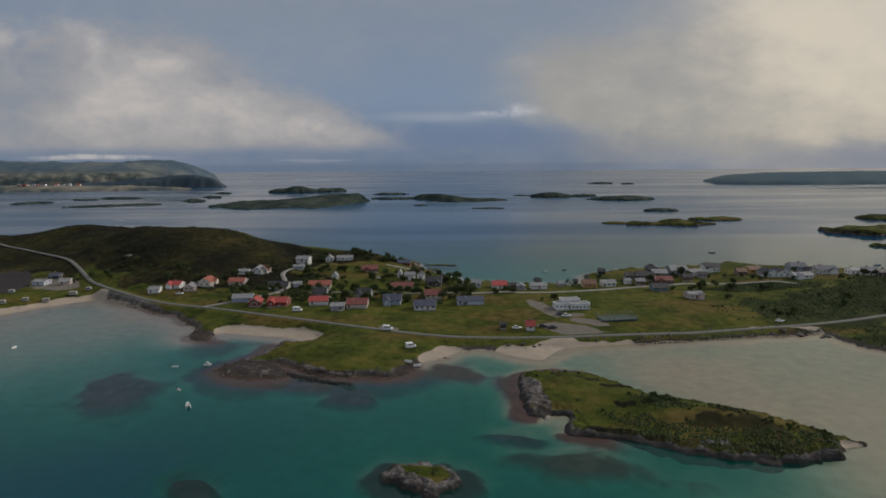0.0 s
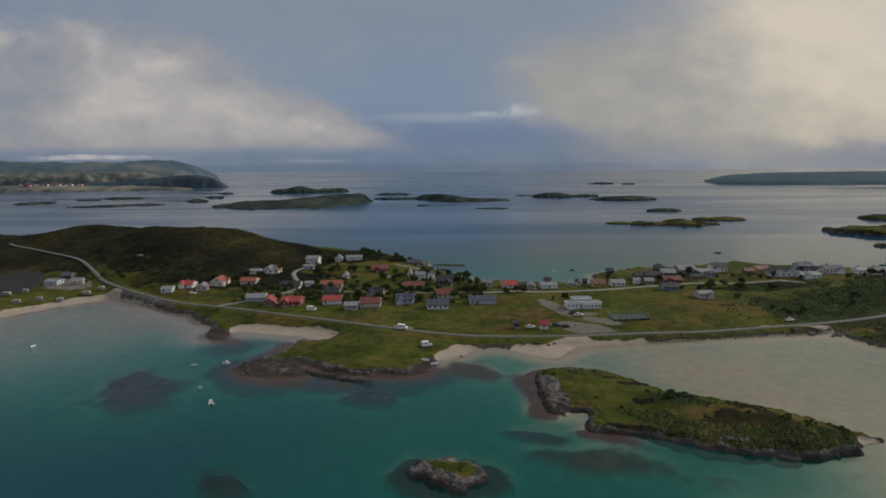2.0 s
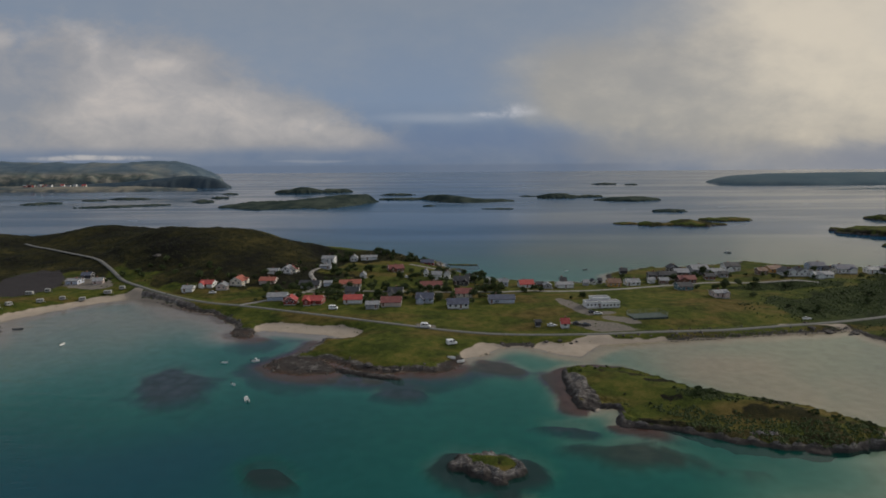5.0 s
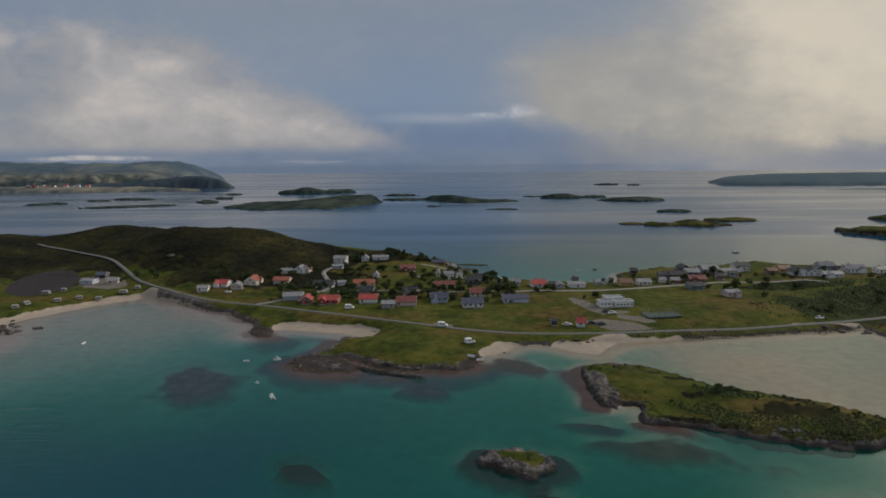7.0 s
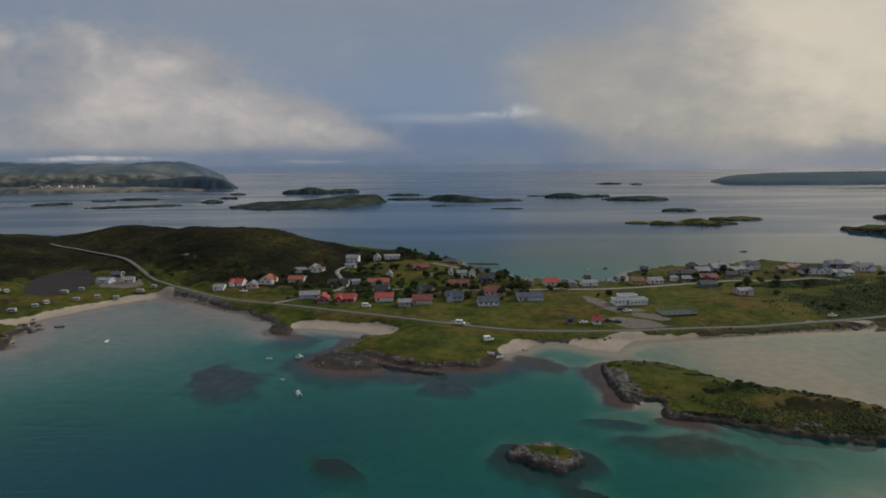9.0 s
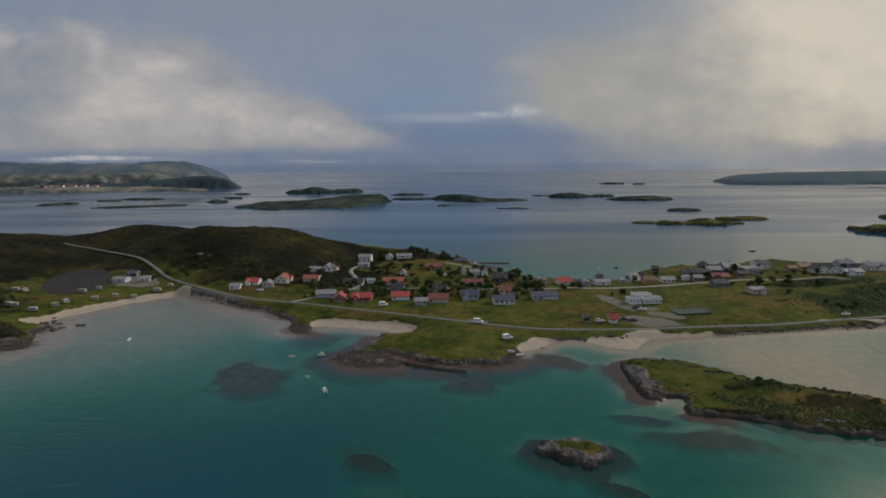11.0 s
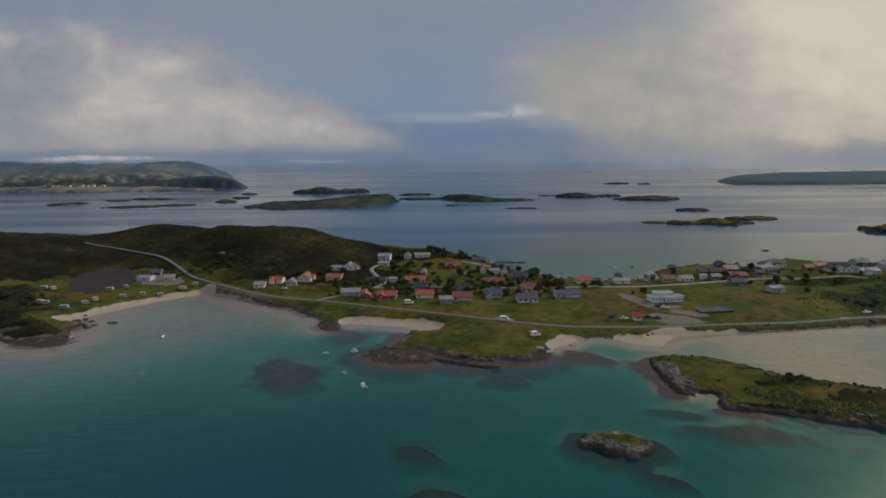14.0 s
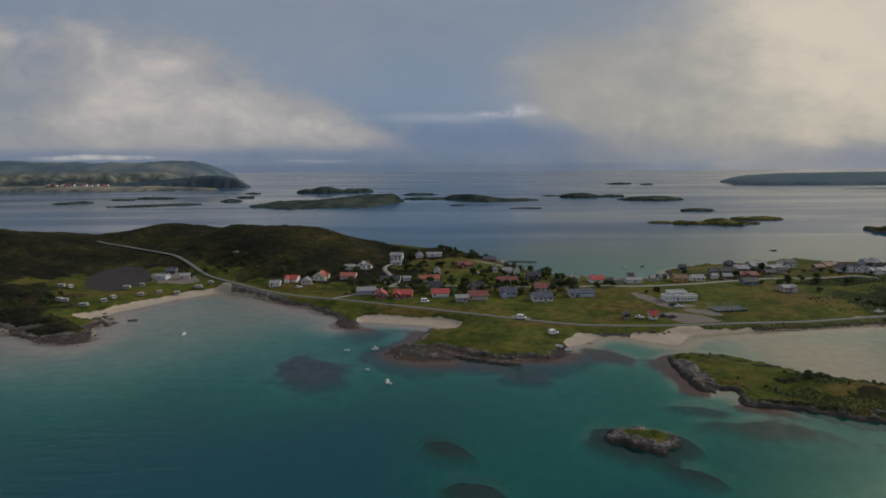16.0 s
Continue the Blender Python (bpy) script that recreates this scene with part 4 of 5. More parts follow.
    return tagged(ob, label)


def thing(name, m, label, category, group=""):
    ob = new(name)
    ob.empty_display_size = 0.3
    ob.matrix_basis = m
    return tagged(ob, label, category, group)


def boxes_mesh(name, mat, *boxes, bevel=0.0):
    """One mesh of boxes (x0, y0, z0, x1, y1, z1), their edges rounded off by bevel."""
    bm = bmesh.new()
    for x0, y0, z0, x1, y1, z1 in boxes:
        made = bmesh.ops.create_cube(bm, size=1.0)["verts"]
        bmesh.ops.scale(bm, vec=(x1 - x0, y1 - y0, z1 - z0), verts=made)
        bmesh.ops.translate(bm, vec=((x0 + x1) / 2, (y0 + y1) / 2, (z0 + z1) / 2), verts=made)
    if bevel:
        bmesh.ops.bevel(bm, geom=bm.edges[:], offset=bevel, segments=2, affect="EDGES")
    me = bpy.data.meshes.new(name)
    bm.to_mesh(me)
    bm.free()
    me.materials.append(mat)
    return me


def lathe(name, mat, profile, n=12, axis="z"):
    """A turned shape from (radius, height) pairs."""
    verts, faces = [], []
    for r, h in profile:
        for k in range(n):
            a = 2 * math.pi * k / n
            verts.append((r * math.cos(a), r * math.sin(a), h) if axis == "z" else (r * math.cos(a), h, r * math.sin(a)))
    for i in range(len(profile) - 1):
        for k in range(n):
            q = (k + 1) % n
            faces.append((i * n + k, i * n + q, (i + 1) * n + q, (i + 1) * n + k))
    faces += [tuple(range(n))[::-1], tuple(range((len(profile) - 1) * n, len(profile) * n))]
    return mesh_of(name, verts, faces, mat)


def pierced(name, mat, xs, zs, holes, y0, y1):
    """One board over the cuts xs and zs, with openings at the cells in holes."""
    nx, nz = len(xs), len(zs)
    verts = [(a, b, c) for b in (y0, y1) for c in zs for a in xs]
    at = lambda i, j, k: k * nx * nz + j * nx + i
    solid = {(i, j) for i in range(nx - 1) for j in range(nz - 1)} - set(holes)
    faces = []
    for i, j in solid:
        a, b, c, d = (i, j), (i + 1, j), (i + 1, j + 1), (i, j + 1)
        faces += [tuple(at(*q, 0) for q in (a, b, c, d)), tuple(at(*q, 1) for q in (d, c, b, a))]
        for (p, q), (di, dj) in zip(((a, b), (b, c), (c, d), (d, a)), ((0, -1), (1, 0), (0, 1), (-1, 0))):
            if (i + di, j + dj) not in solid:
                faces.append((at(*q, 0), at(*p, 0), at(*p, 1), at(*q, 1)))
    return mesh_of(name, verts, faces, mat)


WINDOW = pierced("window", TRIM, (-0.65, -0.56, -0.03, 0.03, 0.56, 0.65), (0.0, 0.09, 1.11, 1.2), ((1, 1), (3, 1)), -0.06, 0.03)
PANE_MESH = boxes_mesh("pane", PANE, (-0.265, -0.02, 0.09, 0.265, 0.02, 1.11))
DOOR = boxes_mesh("door", BROWNWALL, (-0.45, -0.04, 0.0, 0.45, 0.03, 2.0), (-0.32, -0.055, 1.15, 0.32, -0.04, 1.8), (-0.32, -0.055, 0.2, 0.32, -0.04, 0.95))
DOOR_FRAME = pierced("door_frame", TRIM, (-0.55, -0.45, 0.45, 0.55), (0.0, 2.0, 2.1), ((1, 0),), -0.06, 0.03)
CHIMNEY = boxes_mesh("chimney", BRICK, (-0.35, -0.35, -1.2, 0.35, 0.35, 0.75), (-0.42, -0.42, 0.75, 0.42, 0.42, 0.85))
STEP = boxes_mesh("doorstep", CONCRETE, (-0.8, -1.1, -0.6, 0.8, -0.06, 0.0), bevel=0.02)


def glazed(top, m):
    frame_part = part("window", WINDOW, top, m)
    for s in (-0.295, 0.295):
        part("pane", PANE_MESH, frame_part, pose(s, 0, 0))


def house(x, y, turn, L, W, h, rise, wall, roof, label, kind="house", z=None):
    """A boarded house: ridge along its own x, L by W metres, eaves at h, ridge at h + rise."""
    if x < 120:
        L, W, h, rise = L * 0.86, W * 0.86, max(2.2, h * 0.88), rise * 1.1
    if z is None:
        round_it = [ground_at(x + a * L / 2, y + b * W / 2) for a in (-1, 0, 1) for b in (-1, 0, 1)]
        z = max(min(round_it) + 0.35, round_it[4] - 0.5)
    top = thing(kind, pose(x, y, z, 0, 0, turn), label, kind, "village houses" if kind == "house" else "")
    l, w = L / 2, W / 2
    part("foundation", boxes_mesh("foundation", CONCRETE, (-l + 0.04, -w + 0.04, -1.6, l - 0.04, w - 0.04, 0.25)), top)
    body = [(-l, -w, 0.25), (l, -w, 0.25), (l, w, 0.25), (-l, w, 0.25), (-l, -w, h), (l, -w, h), (l, w, h), (-l, w, h), (-l, 0, h + rise), (l, 0, h + rise)]
    part("wall", mesh_of("wall", body, [(0, 1, 5, 4), (2, 3, 7, 6), (1, 2, 6, 9, 5), (3, 0, 4, 8, 7), (0, 3, 2, 1)], wall), top)
    # roof: two slopes with thickness and eaves
    o, t, s = 0.45, 0.2, rise / w
    a, e = l + 0.4, w + o
    low = h - o * s + 0.02
    peak = h + rise + 0.02
    verts = [(sx * a, yy, zz) for sx in (-1, 1) for yy, zz in ((-e, low), (0, peak), (e, low), (e, low + t), (0, peak + t), (-e, low + t))]
    faces = [(0, 1, 7, 6), (1, 2, 8, 7), (2, 3, 9, 8), (3, 4, 10, 9), (4, 5, 11, 10), (5, 0, 6, 11), (0, 5, 4, 1), (1, 4, 3, 2), (6, 7, 10, 11), (7, 8, 9, 10)]
    part("roof", mesh_of("roof", verts, faces, roof), top)
    for sx in (-1, 1):
        b = sx * (a + 0.02)
        q = sx * (a - 0.03)
        board = [(b, -e, low - 0.05), (b, 0, peak - 0.05), (b, e, low - 0.05), (b, e, low + 0.16), (b, 0, peak + 0.16), (b, -e, low + 0.16)]
        board += [(q, yy, zz) for _, yy, zz in board]
        part("bargeboard", mesh_of("bargeboard", board, [(0, 1, 4, 5), (1, 2, 3, 4), (7, 6, 11, 10), (8, 7, 10, 9), (5, 4, 10, 11), (4, 3, 9, 10), (1, 0, 6, 7), (2, 1, 7, 8), (0, 5, 11, 6), (3, 2, 8, 9)], TRIM), top)
    r = random.Random(int(x * 7 + y * 13))
    rows = [0.95] if h < 4 else [0.95, h - 1.75]
    count = max(1, int(L / 2.5))
    door_at = r.randrange(count) if count > 1 else -1

    def window(m):
        glazed(top, m)

    for side, turned in ((-1, 0), (1, 180)):
        for k in range(count):
            px = -l + L * (k + 0.5) / count
            for row in rows:
                if side == -1 and k == door_at and row == rows[0]:
                    continue
                if row + 1.3 < h:
                    window(pose(px, side * (w + 0.035), row, 0, 0, turned))
    if door_at >= 0:
        px = -l + L * (door_at + 0.5) / count
        leaf = part("door", DOOR, top, pose(px, -w - 0.035, 0.2, 0, 0, 0))
        part("door_frame", DOOR_FRAME, leaf)
        part("doorstep", STEP, top, pose(px, -w, 0.18))
    for sx, turned in ((-1, -90), (1, 90)):
        for row in rows + ([h - 0.15] if rise > 1.9 and W > 6 else []):
            at = (0,) if row > h - 0.5 or W < 5 else (-w * 0.45, w * 0.45)
            for py in at:
                if row + 1.3 < h + rise * (1 - abs(py) / w) * 0.95:
                    window(pose(sx * (l + 0.035), py, row, 0, 0, turned))
    if kind == "house" and L > 8 and r.random() < 0.6:
        # a gabled wing stands out to the front
        g, out_by, gh = L * r.uniform(0.16, 0.22), r.uniform(1.2, 2.4), min(h, 2.6)
        gx, gr, y0 = l * r.choice((-0.5, 0.5)), min(rise * 0.9, 1.5), -w - out_by
        pts = [(gx - g, y0, 0.25), (gx + g, y0, 0.25), (gx + g, -w, 0.25), (gx - g, -w, 0.25), (gx - g, y0, gh), (gx + g, y0, gh), (gx + g, -w, gh), (gx - g, -w, gh), (gx, y0, gh + gr), (gx, 0, gh + gr)]
        wing = part("front_wing", mesh_of("front_wing", pts, [(0, 1, 5, 8, 4), (1, 2, 6, 5), (3, 0, 4, 7), (0, 3, 2, 1), (4, 8, 9, 7), (8, 5, 6, 9)], wall), top)
        sl, e2 = gr / g, g + 0.3
        cover = [(gx + q * e2, yy, gh + gr - (e2 * sl if q else 0.0) + up) for yy in (y0 - 0.35, -w * 0.15) for q, up in ((-1, 0.03), (0, 0.03), (1, 0.03), (1, 0.2), (0, 0.2), (-1, 0.2))]
        part("wing_roof", mesh_of("wing_roof", cover, [(0, 1, 7, 6), (1, 2, 8, 7), (2, 3, 9, 8), (3, 4, 10, 9), (4, 5, 11, 10), (5, 0, 6, 11), (0, 5, 4, 1), (1, 4, 3, 2), (6, 7, 10, 11), (7, 8, 9, 10)], roof), wing)
        part("wing_base", boxes_mesh("wing_base", CONCRETE, (gx - g + 0.04, y0 + 0.04, -1.6, gx + g - 0.04, -w + 0.04, 0.25)), wing)
        part("window", WINDOW, wing, pose(gx, y0 - 0.035, 0.95))
    if kind == "house":
        part("chimney", CHIMNEY, top, pose(l * r.uniform(-0.5, 0.5), w * 0.12, peak + 0.1), "brick chimney")
    return top


WHEEL = lathe("wheel", TYRE, [(0.22, -0.1), (0.32, -0.1), (0.33, -0.05), (0.33, 0.05), (0.32, 0.1), (0.22, 0.1)], 12, "y")
RIM = lathe("rim", STEEL, [(0.05, -0.11), (0.2, -0.105), (0.2, 0.105), (0.05, 0.11)], 10, "y")


def hull_loop(name, mat, stations, shade=True):
    """A body skinned over cross-sections along x; each is (x, [(y, z), ...])."""
    n = len(stations[0][1])
    verts = [(x, yy, zz) for x, ring in stations for yy, zz in ring]
    faces = [(i * n + k, i * n + (k + 1) % n, (i + 1) * n + (k + 1) % n, (i + 1) * n + k) for i in range(len(stations) - 1) for k in range(n)]
    faces += [tuple(range(n))[::-1], tuple((len(stations) - 1) * n + k for k in range(n))]
    me = mesh_of(name, verts, faces, mat)
    bm = bmesh.new()
    bm.from_mesh(me)
    bmesh.ops.recalc_face_normals(bm, faces=bm.faces[:])
    bm.to_mesh(me)
    bm.free()
    return me


def rounded(half, lo, hi, r=0.2):
    return [(-half, lo), (half, lo), (half, hi - r), (half - r * 0.7, hi), (-half + r * 0.7, hi), (-half, hi - r)]


def add_wheels(top, xs, half):
    for wx in xs:
        for s in (-1, 1):
            part("rim", RIM, part("wheel", WHEEL, top, pose(wx, s * half, 0.33)))


def car(x, y, turn, paint, label):
    top = thing("car", pose(x, y, ground_at(x, y) + 0.02, 0, 0, turn), label, "car")
    part("body", hull_loop("body", paint, [(-2.1, rounded(0.8, 0.4, 0.85)), (-1.95, rounded(0.87, 0.25, 0.98)), (0, rounded(0.89, 0.22, 1.0)), (1.9, rounded(0.86, 0.25, 0.86)), (2.15, rounded(0.78, 0.38, 0.72))]), top)
    part("cabin_glass", hull_loop("cabin_glass", PANE, [(-1.7, rounded(0.76, 0.95, 1.02, 0.05)), (-1.1, rounded(0.68, 0.95, 1.44)), (0.2, rounded(0.68, 0.95, 1.44)), (1.05, rounded(0.76, 0.88, 0.93, 0.04))]), top)
    part("roof_panel", boxes_mesh("roof_panel", paint, (-1.05, -0.62, 1.42, 0.2, 0.62, 1.48), bevel=0.02), top)
    add_wheels(top, (-1.3, 1.3), 0.8)
    return top


def camper(x, y, turn, length, label, tall=2.9, z=None):
    """A white motorhome or van."""
    top = thing("motorhome", pose(x, y, (ground_at(x, y) if z is None else z) + 0.02, 0, 0, turn), label, "motorhome")
    l = length / 2
    part("body", hull_loop("body", CARWHITE, [(-l, rounded(1.05, 0.4, tall - 0.2)), (-l + 0.2, rounded(1.12, 0.35, tall)), (l - 1.7, rounded(1.12, 0.35, tall)), (l - 1.0, rounded(1.05, 0.35, tall - 0.45)), (l - 0.75, rounded(1.0, 0.35, 1.35)), (l, rounded(0.92, 0.4, 1.1))]), top)
    for s in (-1, 1):
        part("side_window", boxes_mesh("side_window", PANE, (-l * 0.55, s * 1.12 - 0.02, 1.5, -l * 0.55 + 1.1, s * 1.12 + 0.02, 2.1)), top)
        part("side_window", boxes_mesh("side_window", PANE, (0.3, s * 1.12 - 0.02, 1.5, 1.2, s * 1.12 + 0.02, 2.1)), top)
    part("windscreen", hull_loop("windscreen", PANE, [(l - 0.98, rounded(0.9, 1.45, 2.2, 0.1)), (l - 0.68, rounded(0.9, 1.4, 1.46, 0.02))]), top)
    add_wheels(top, (-l * 0.45, l - 0.9), 1.0)
    return top


def caravan(x, y, turn, label, length=5.0):
    top = thing("caravan", pose(x, y, ground_at(x, y) + 0.02, 0, 0, turn), label, "caravan", "caravans on the camping field")
    l = length * 0.43
    part("body", hull_loop("body", CARAVAN, [(-l, rounded(1.0, 0.75, 1.95, 0.3)), (-l + 0.25, rounded(1.12, 0.45, 2.3, 0.3)), (l - 0.3, rounded(1.12, 0.45, 2.3, 0.3)), (l, rounded(1.0, 0.75, 1.9, 0.3))]), top)
    for s in (-1, 1):
        part("side_window", boxes_mesh("side_window", PANE, (-l * 0.6, s * 1.13 - 0.02, 1.25, -l * 0.6 + 1.2, s * 1.13 + 0.02, 1.8)), top)
        part("side_window", boxes_mesh("side_window", PANE, (l * 0.25, s * 1.13 - 0.02, 1.4, l * 0.25 + 0.9, s * 1.13 + 0.02, 1.8)), top)
    part("tow_bar", boxes_mesh("tow_bar", STEEL, (l - 0.05, -0.05, 0.45, l + 1.0, 0.05, 0.55), (l + 0.7, -0.04, 0.0, l + 0.8, 0.04, 0.5)), top)
    add_wheels(top, (0.0,), 1.0)
    return top


def boat(x, y, turn, length, paint, label, cabin=True, z=None):
    """A small open or half-decked boat, afloat or drawn up."""
    top = thing("boat", pose(x, y, -0.12 if z is None else z, 0, 0, turn), label, "boat", "moored boats" if z is None else "")
    l = length / 2
    ring = lambda b, deep, rim: [(0, -deep), (b * 0.75, -deep * 0.4), (b, rim), (b * 0.86, rim + 0.02), (b * 0.7, 0.12), (-b * 0.7, 0.12), (-b * 0.86, rim + 0.02), (-b, rim), (-b * 0.75, -deep * 0.4)]
    beam = length * 0.19
    part("hull", hull_loop("hull", paint, [(-l, ring(beam * 0.85, 0.3, 0.62)), (-l * 0.3, ring(beam, 0.42, 0.6)), (l * 0.35, ring(beam * 0.9, 0.4, 0.68)), (l * 0.8, ring(beam * 0.45, 0.25, 0.8)), (l, ring(0.06, 0.0, 0.9))]), top)
    if cabin:
        house_part = part("cabin", hull_loop("cabin", HULL, [(-l * 0.15, rounded(beam * 0.62, 0.3, 1.6, 0.15)), (l * 0.22, rounded(beam * 0.58, 0.3, 1.6, 0.15)), (l * 0.42, rounded(beam * 0.5, 0.3, 0.95, 0.1))]), top)
        part("cabin_window", boxes_mesh("cabin_window", PANE, (-l * 0.1, -beam * 0.62 - 0.02, 0.95, l * 0.2, beam * 0.62 + 0.02, 1.35)), house_part)
    else:
        part("thwart", boxes_mesh("thwart", WOOD, (-l * 0.35, -beam * 0.75, 0.38, -l * 0.35 + 0.28, beam * 0.75, 0.43), (l * 0.2, -beam * 0.7, 0.4, l * 0.2 + 0.28, beam * 0.7, 0.45)), top)
    part("outboard_motor", boxes_mesh("outboard_motor", CARDARK, (-l - 0.35, -0.14, 0.45, -l + 0.02, 0.14, 1.0), (-l - 0.2, -0.06, -0.3, -l - 0.05, 0.06, 0.45), bevel=0.03), top)
    return top


# ---- plants ----
def clump(r, cx, cy, cz, size, out_v, out_f):
    """A small ragged tuft of leafage: a squashed, jittered eight-sided lump."""
    base = len(out_v)
    spots = [(0, 0, 1), (0, 0, -0.7), (1, 0, 0), (-1, 0, 0), (0, 1, 0), (0, -1, 0)]
    for px, py, pz in spots:
        j = lambda: r.uniform(-0.28, 0.28)
        out_v.append((cx + (px + j()) * size, cy + (py + j()) * size, cz + (pz + j()) * size * 0.85))
    for a, b in ((2, 4), (4, 3), (3, 5), (5, 2)):
        out_f.append((base, base + a, base + b))
        out_f.append((base + 1, base + b, base + a))


def crown_mesh(seed, spread_by, tall, tufts):
    r = random.Random(seed)
    v, f = [], []
    limbs = [(r.uniform(-0.5, 0.5) * spread_by, r.uniform(-0.5, 0.5) * spread_by, tall * r.uniform(0.35, 0.85), r.uniform(0.4, 0.7) * spread_by) for _ in range(6)]
    for _ in range(tufts):
        lx, ly, lz, lr = r.choice(limbs)
        a, b, q = r.uniform(0, 6.283), r.uniform(-1, 1), lr * r.random() ** 0.4
        c = math.sqrt(1 - b * b)
        clump(r, lx + q * c * math.cos(a), ly + q * c * math.sin(a), max(0.25, lz + q * b * 0.8), r.uniform(0.14, 0.30) * spread_by ** 0.5, v, f)
    return mesh_of("crown", v, f, LEAF)


def trunk_mesh(seed, tall):
    r = random.Random(seed)
    bm = bmesh.new()

    def limb(p, q, r0, r1):
        d = Vector(q) - Vector(p)
        made = bmesh.ops.create_cone(bm, cap_ends=True, segments=6, radius1=r0, radius2=r1, depth=d.length)["verts"]
        bmesh.ops.transform(bm, matrix=Matrix.Translation((Vector(p) + Vector(q)) / 2) @ d.to_track_quat("Z", "Y").to_matrix().to_4x4(), verts=made)

    limb((0, 0, -0.4), (0.05, 0.03, tall * 0.45), 0.14, 0.09)
    for k in range(5):
        a = k * 1.26 + r.uniform(0, 0.8)
        limb((0.05, 0.03, tall * 0.3), (math.cos(a) * tall * 0.25, math.sin(a) * tall * 0.25, tall * r.uniform(0.55, 0.8)), 0.07, 0.03)
    me = bpy.data.meshes.new("trunk")
    bm.to_mesh(me)
    bm.free()
    me.materials.append(BARK)
    return me


def make_tree(seed, spread_by, tall, tufts, name, label):
    top = thing(name, pose(0, 0, 0), label, "tree" if name == "tree" else "bush", "garden trees" if name == "tree" else "bushes")
    part("trunk", trunk_mesh(seed, tall), top)
    part("crown", crown_mesh(seed, spread_by, tall, tufts), top)
    return top


def tufts_stuff(name, mat, count, keep, size, label, seed, area):
    """Countless low tufts over an area, one mesh; keep(x, y, z) says where they grow."""
    rs = np.random.RandomState(seed)
    x, y = rs.uniform(area[0], area[1], count * 6), rs.uniform(area[2], area[3], count * 6)
    z = height(x, y)
    ok = np.flatnonzero(keep(x, y, z) > rs.rand(len(x)))[:count]
    r = random.Random(seed)
    v, f = [], []
    for i in ok:
        clump(r, x[i], y[i], z[i] + size * 0.15, size * r.uniform(0.5, 1.3), v, f)
    return tagged(new(name, mesh_of(name, v, f, mat)), label, "scrub", kind="stuff")


# ---- houses of the village ----
house(-126.7, 362.8, -4, 11.5, 8.0, 2.2, 1.5, PINK, R_ORANGE, "Pale pink wooden house with an orange-red tiled roof")
house(-120.3, 385.7, 84, 9.3, 8.1, 2.9, 1.9, WHITE, R_GREY, "White wooden house with a grey roof, gable to the sea")
house(-128.4, 380.6, -1, 8.0, 6.0, 2.2, 1.0, WHITE, R_GREY, "White wooden house with a grey roof")
house(-116.6, 387.2, 85, 8.0, 5.9, 3.1, 1.7, CREAM, R_MAROON, "Cream wooden house with a maroon tiled roof, gable to the sea")
house(-99.2, 422.7, -6, 10.5, 9.0, 4.9, 1.4, WHITE, R_GREY, "White two-storey wooden house with a grey roof")
house(-98.3, 404.6, -1, 8.5, 6.0, 2.2, 0.7, LILAC, R_GREY, "Pale blue wooden house with a grey roof")
house(-82.5, 434.0, 96, 9.0, 6.2, 2.7, 2.0, WHITE, R_GREY, "White wooden house with a grey roof, gable to the sea")
house(-71.0, 432.7, 4, 13.3, 7.0, 2.2, 1.1, WHITE, R_GREY, "White wooden house with a grey roof")
house(-48.9, 396.2, 19, 12.2, 8.0, 2.7, 1.9, BROWNWALL, R_MAROON, "Brown wooden house with a maroon tiled roof")
house(-27.4, 436.0, -4, 10.9, 7.0, 2.7, 1.5, REDWALL, R_NAVY, "Red wooden house with a slate-blue roof")
house(-27.6, 386.7, 91, 8.0, 3.3, 3.1, 2.0, WHITE, R_GREY, "White wooden house with a grey roof, gable to the sea")
house(-20.4, 376.4, -3, 7.2, 6.9, 4.1, 1.5, WHITE, R_GREY, "White two-storey wooden house with a grey roof")
house(-13.5, 380.4, 85, 8.0, 4.8, 3.8, 1.5, WHITE, R_DARK, "White two-storey wooden house with a black roof, gable to the sea")
house(-4.9, 361.4, -6, 11.1, 9.0, 3.2, 2.0, DARKWALL, R_DARK, "Dark-stained wooden house with a black roof")
house(-97.8, 350.6, -4, 14.1, 9.0, 2.5, 1.9, WHITE, R_DARK, "White wooden house with a black roof")
house(-87.6, 353.7, 6, 5.5, 5.2, 2.2, 0.8, LILAC, R_GREY, "Pale blue small wooden shed with a grey roof", "shed")
house(-73.1, 349.5, 5, 14.8, 8.0, 2.3, 1.7, CREAM, R_ORANGE, "Cream wooden house with an orange-red tiled roof")
house(-68.2, 372.8, 94, 7.0, 4.3, 2.7, 1.5, WHITE, R_GREY, "White wooden house with a grey roof, gable to the sea")
house(-23.7, 347.4, 4, 14.7, 8.0, 2.4, 1.7, CREAM, R_MAROON, "Cream wooden house with a maroon tiled roof")
house(-44.0, 328.3, -4, 9.5, 8.0, 2.5, 2.0, GREYWALL, R_DARK, "Grey wooden house with a black roof")
house(-26.8, 312.7, -3, 10.8, 9.0, 2.7, 2.2, BLUE, R_NAVY, "Blue-grey wooden house with a slate-blue roof")
house(-5.0, 325.9, 2, 10.7, 9.0, 2.7, 2.0, CREAM, R_MAROON, "Cream wooden house with a maroon tiled roof")
house(-9.2, 301.5, 3, 12.8, 9.0, 2.7, 2.0, WHITE, R_NAVY, "White wooden house with a slate-blue roof")
house(-109.6, 319.9, 5, 12.3, 8.0, 2.3, 1.5, BLUE, R_GREY, "Blue-grey wooden house with a grey roof")
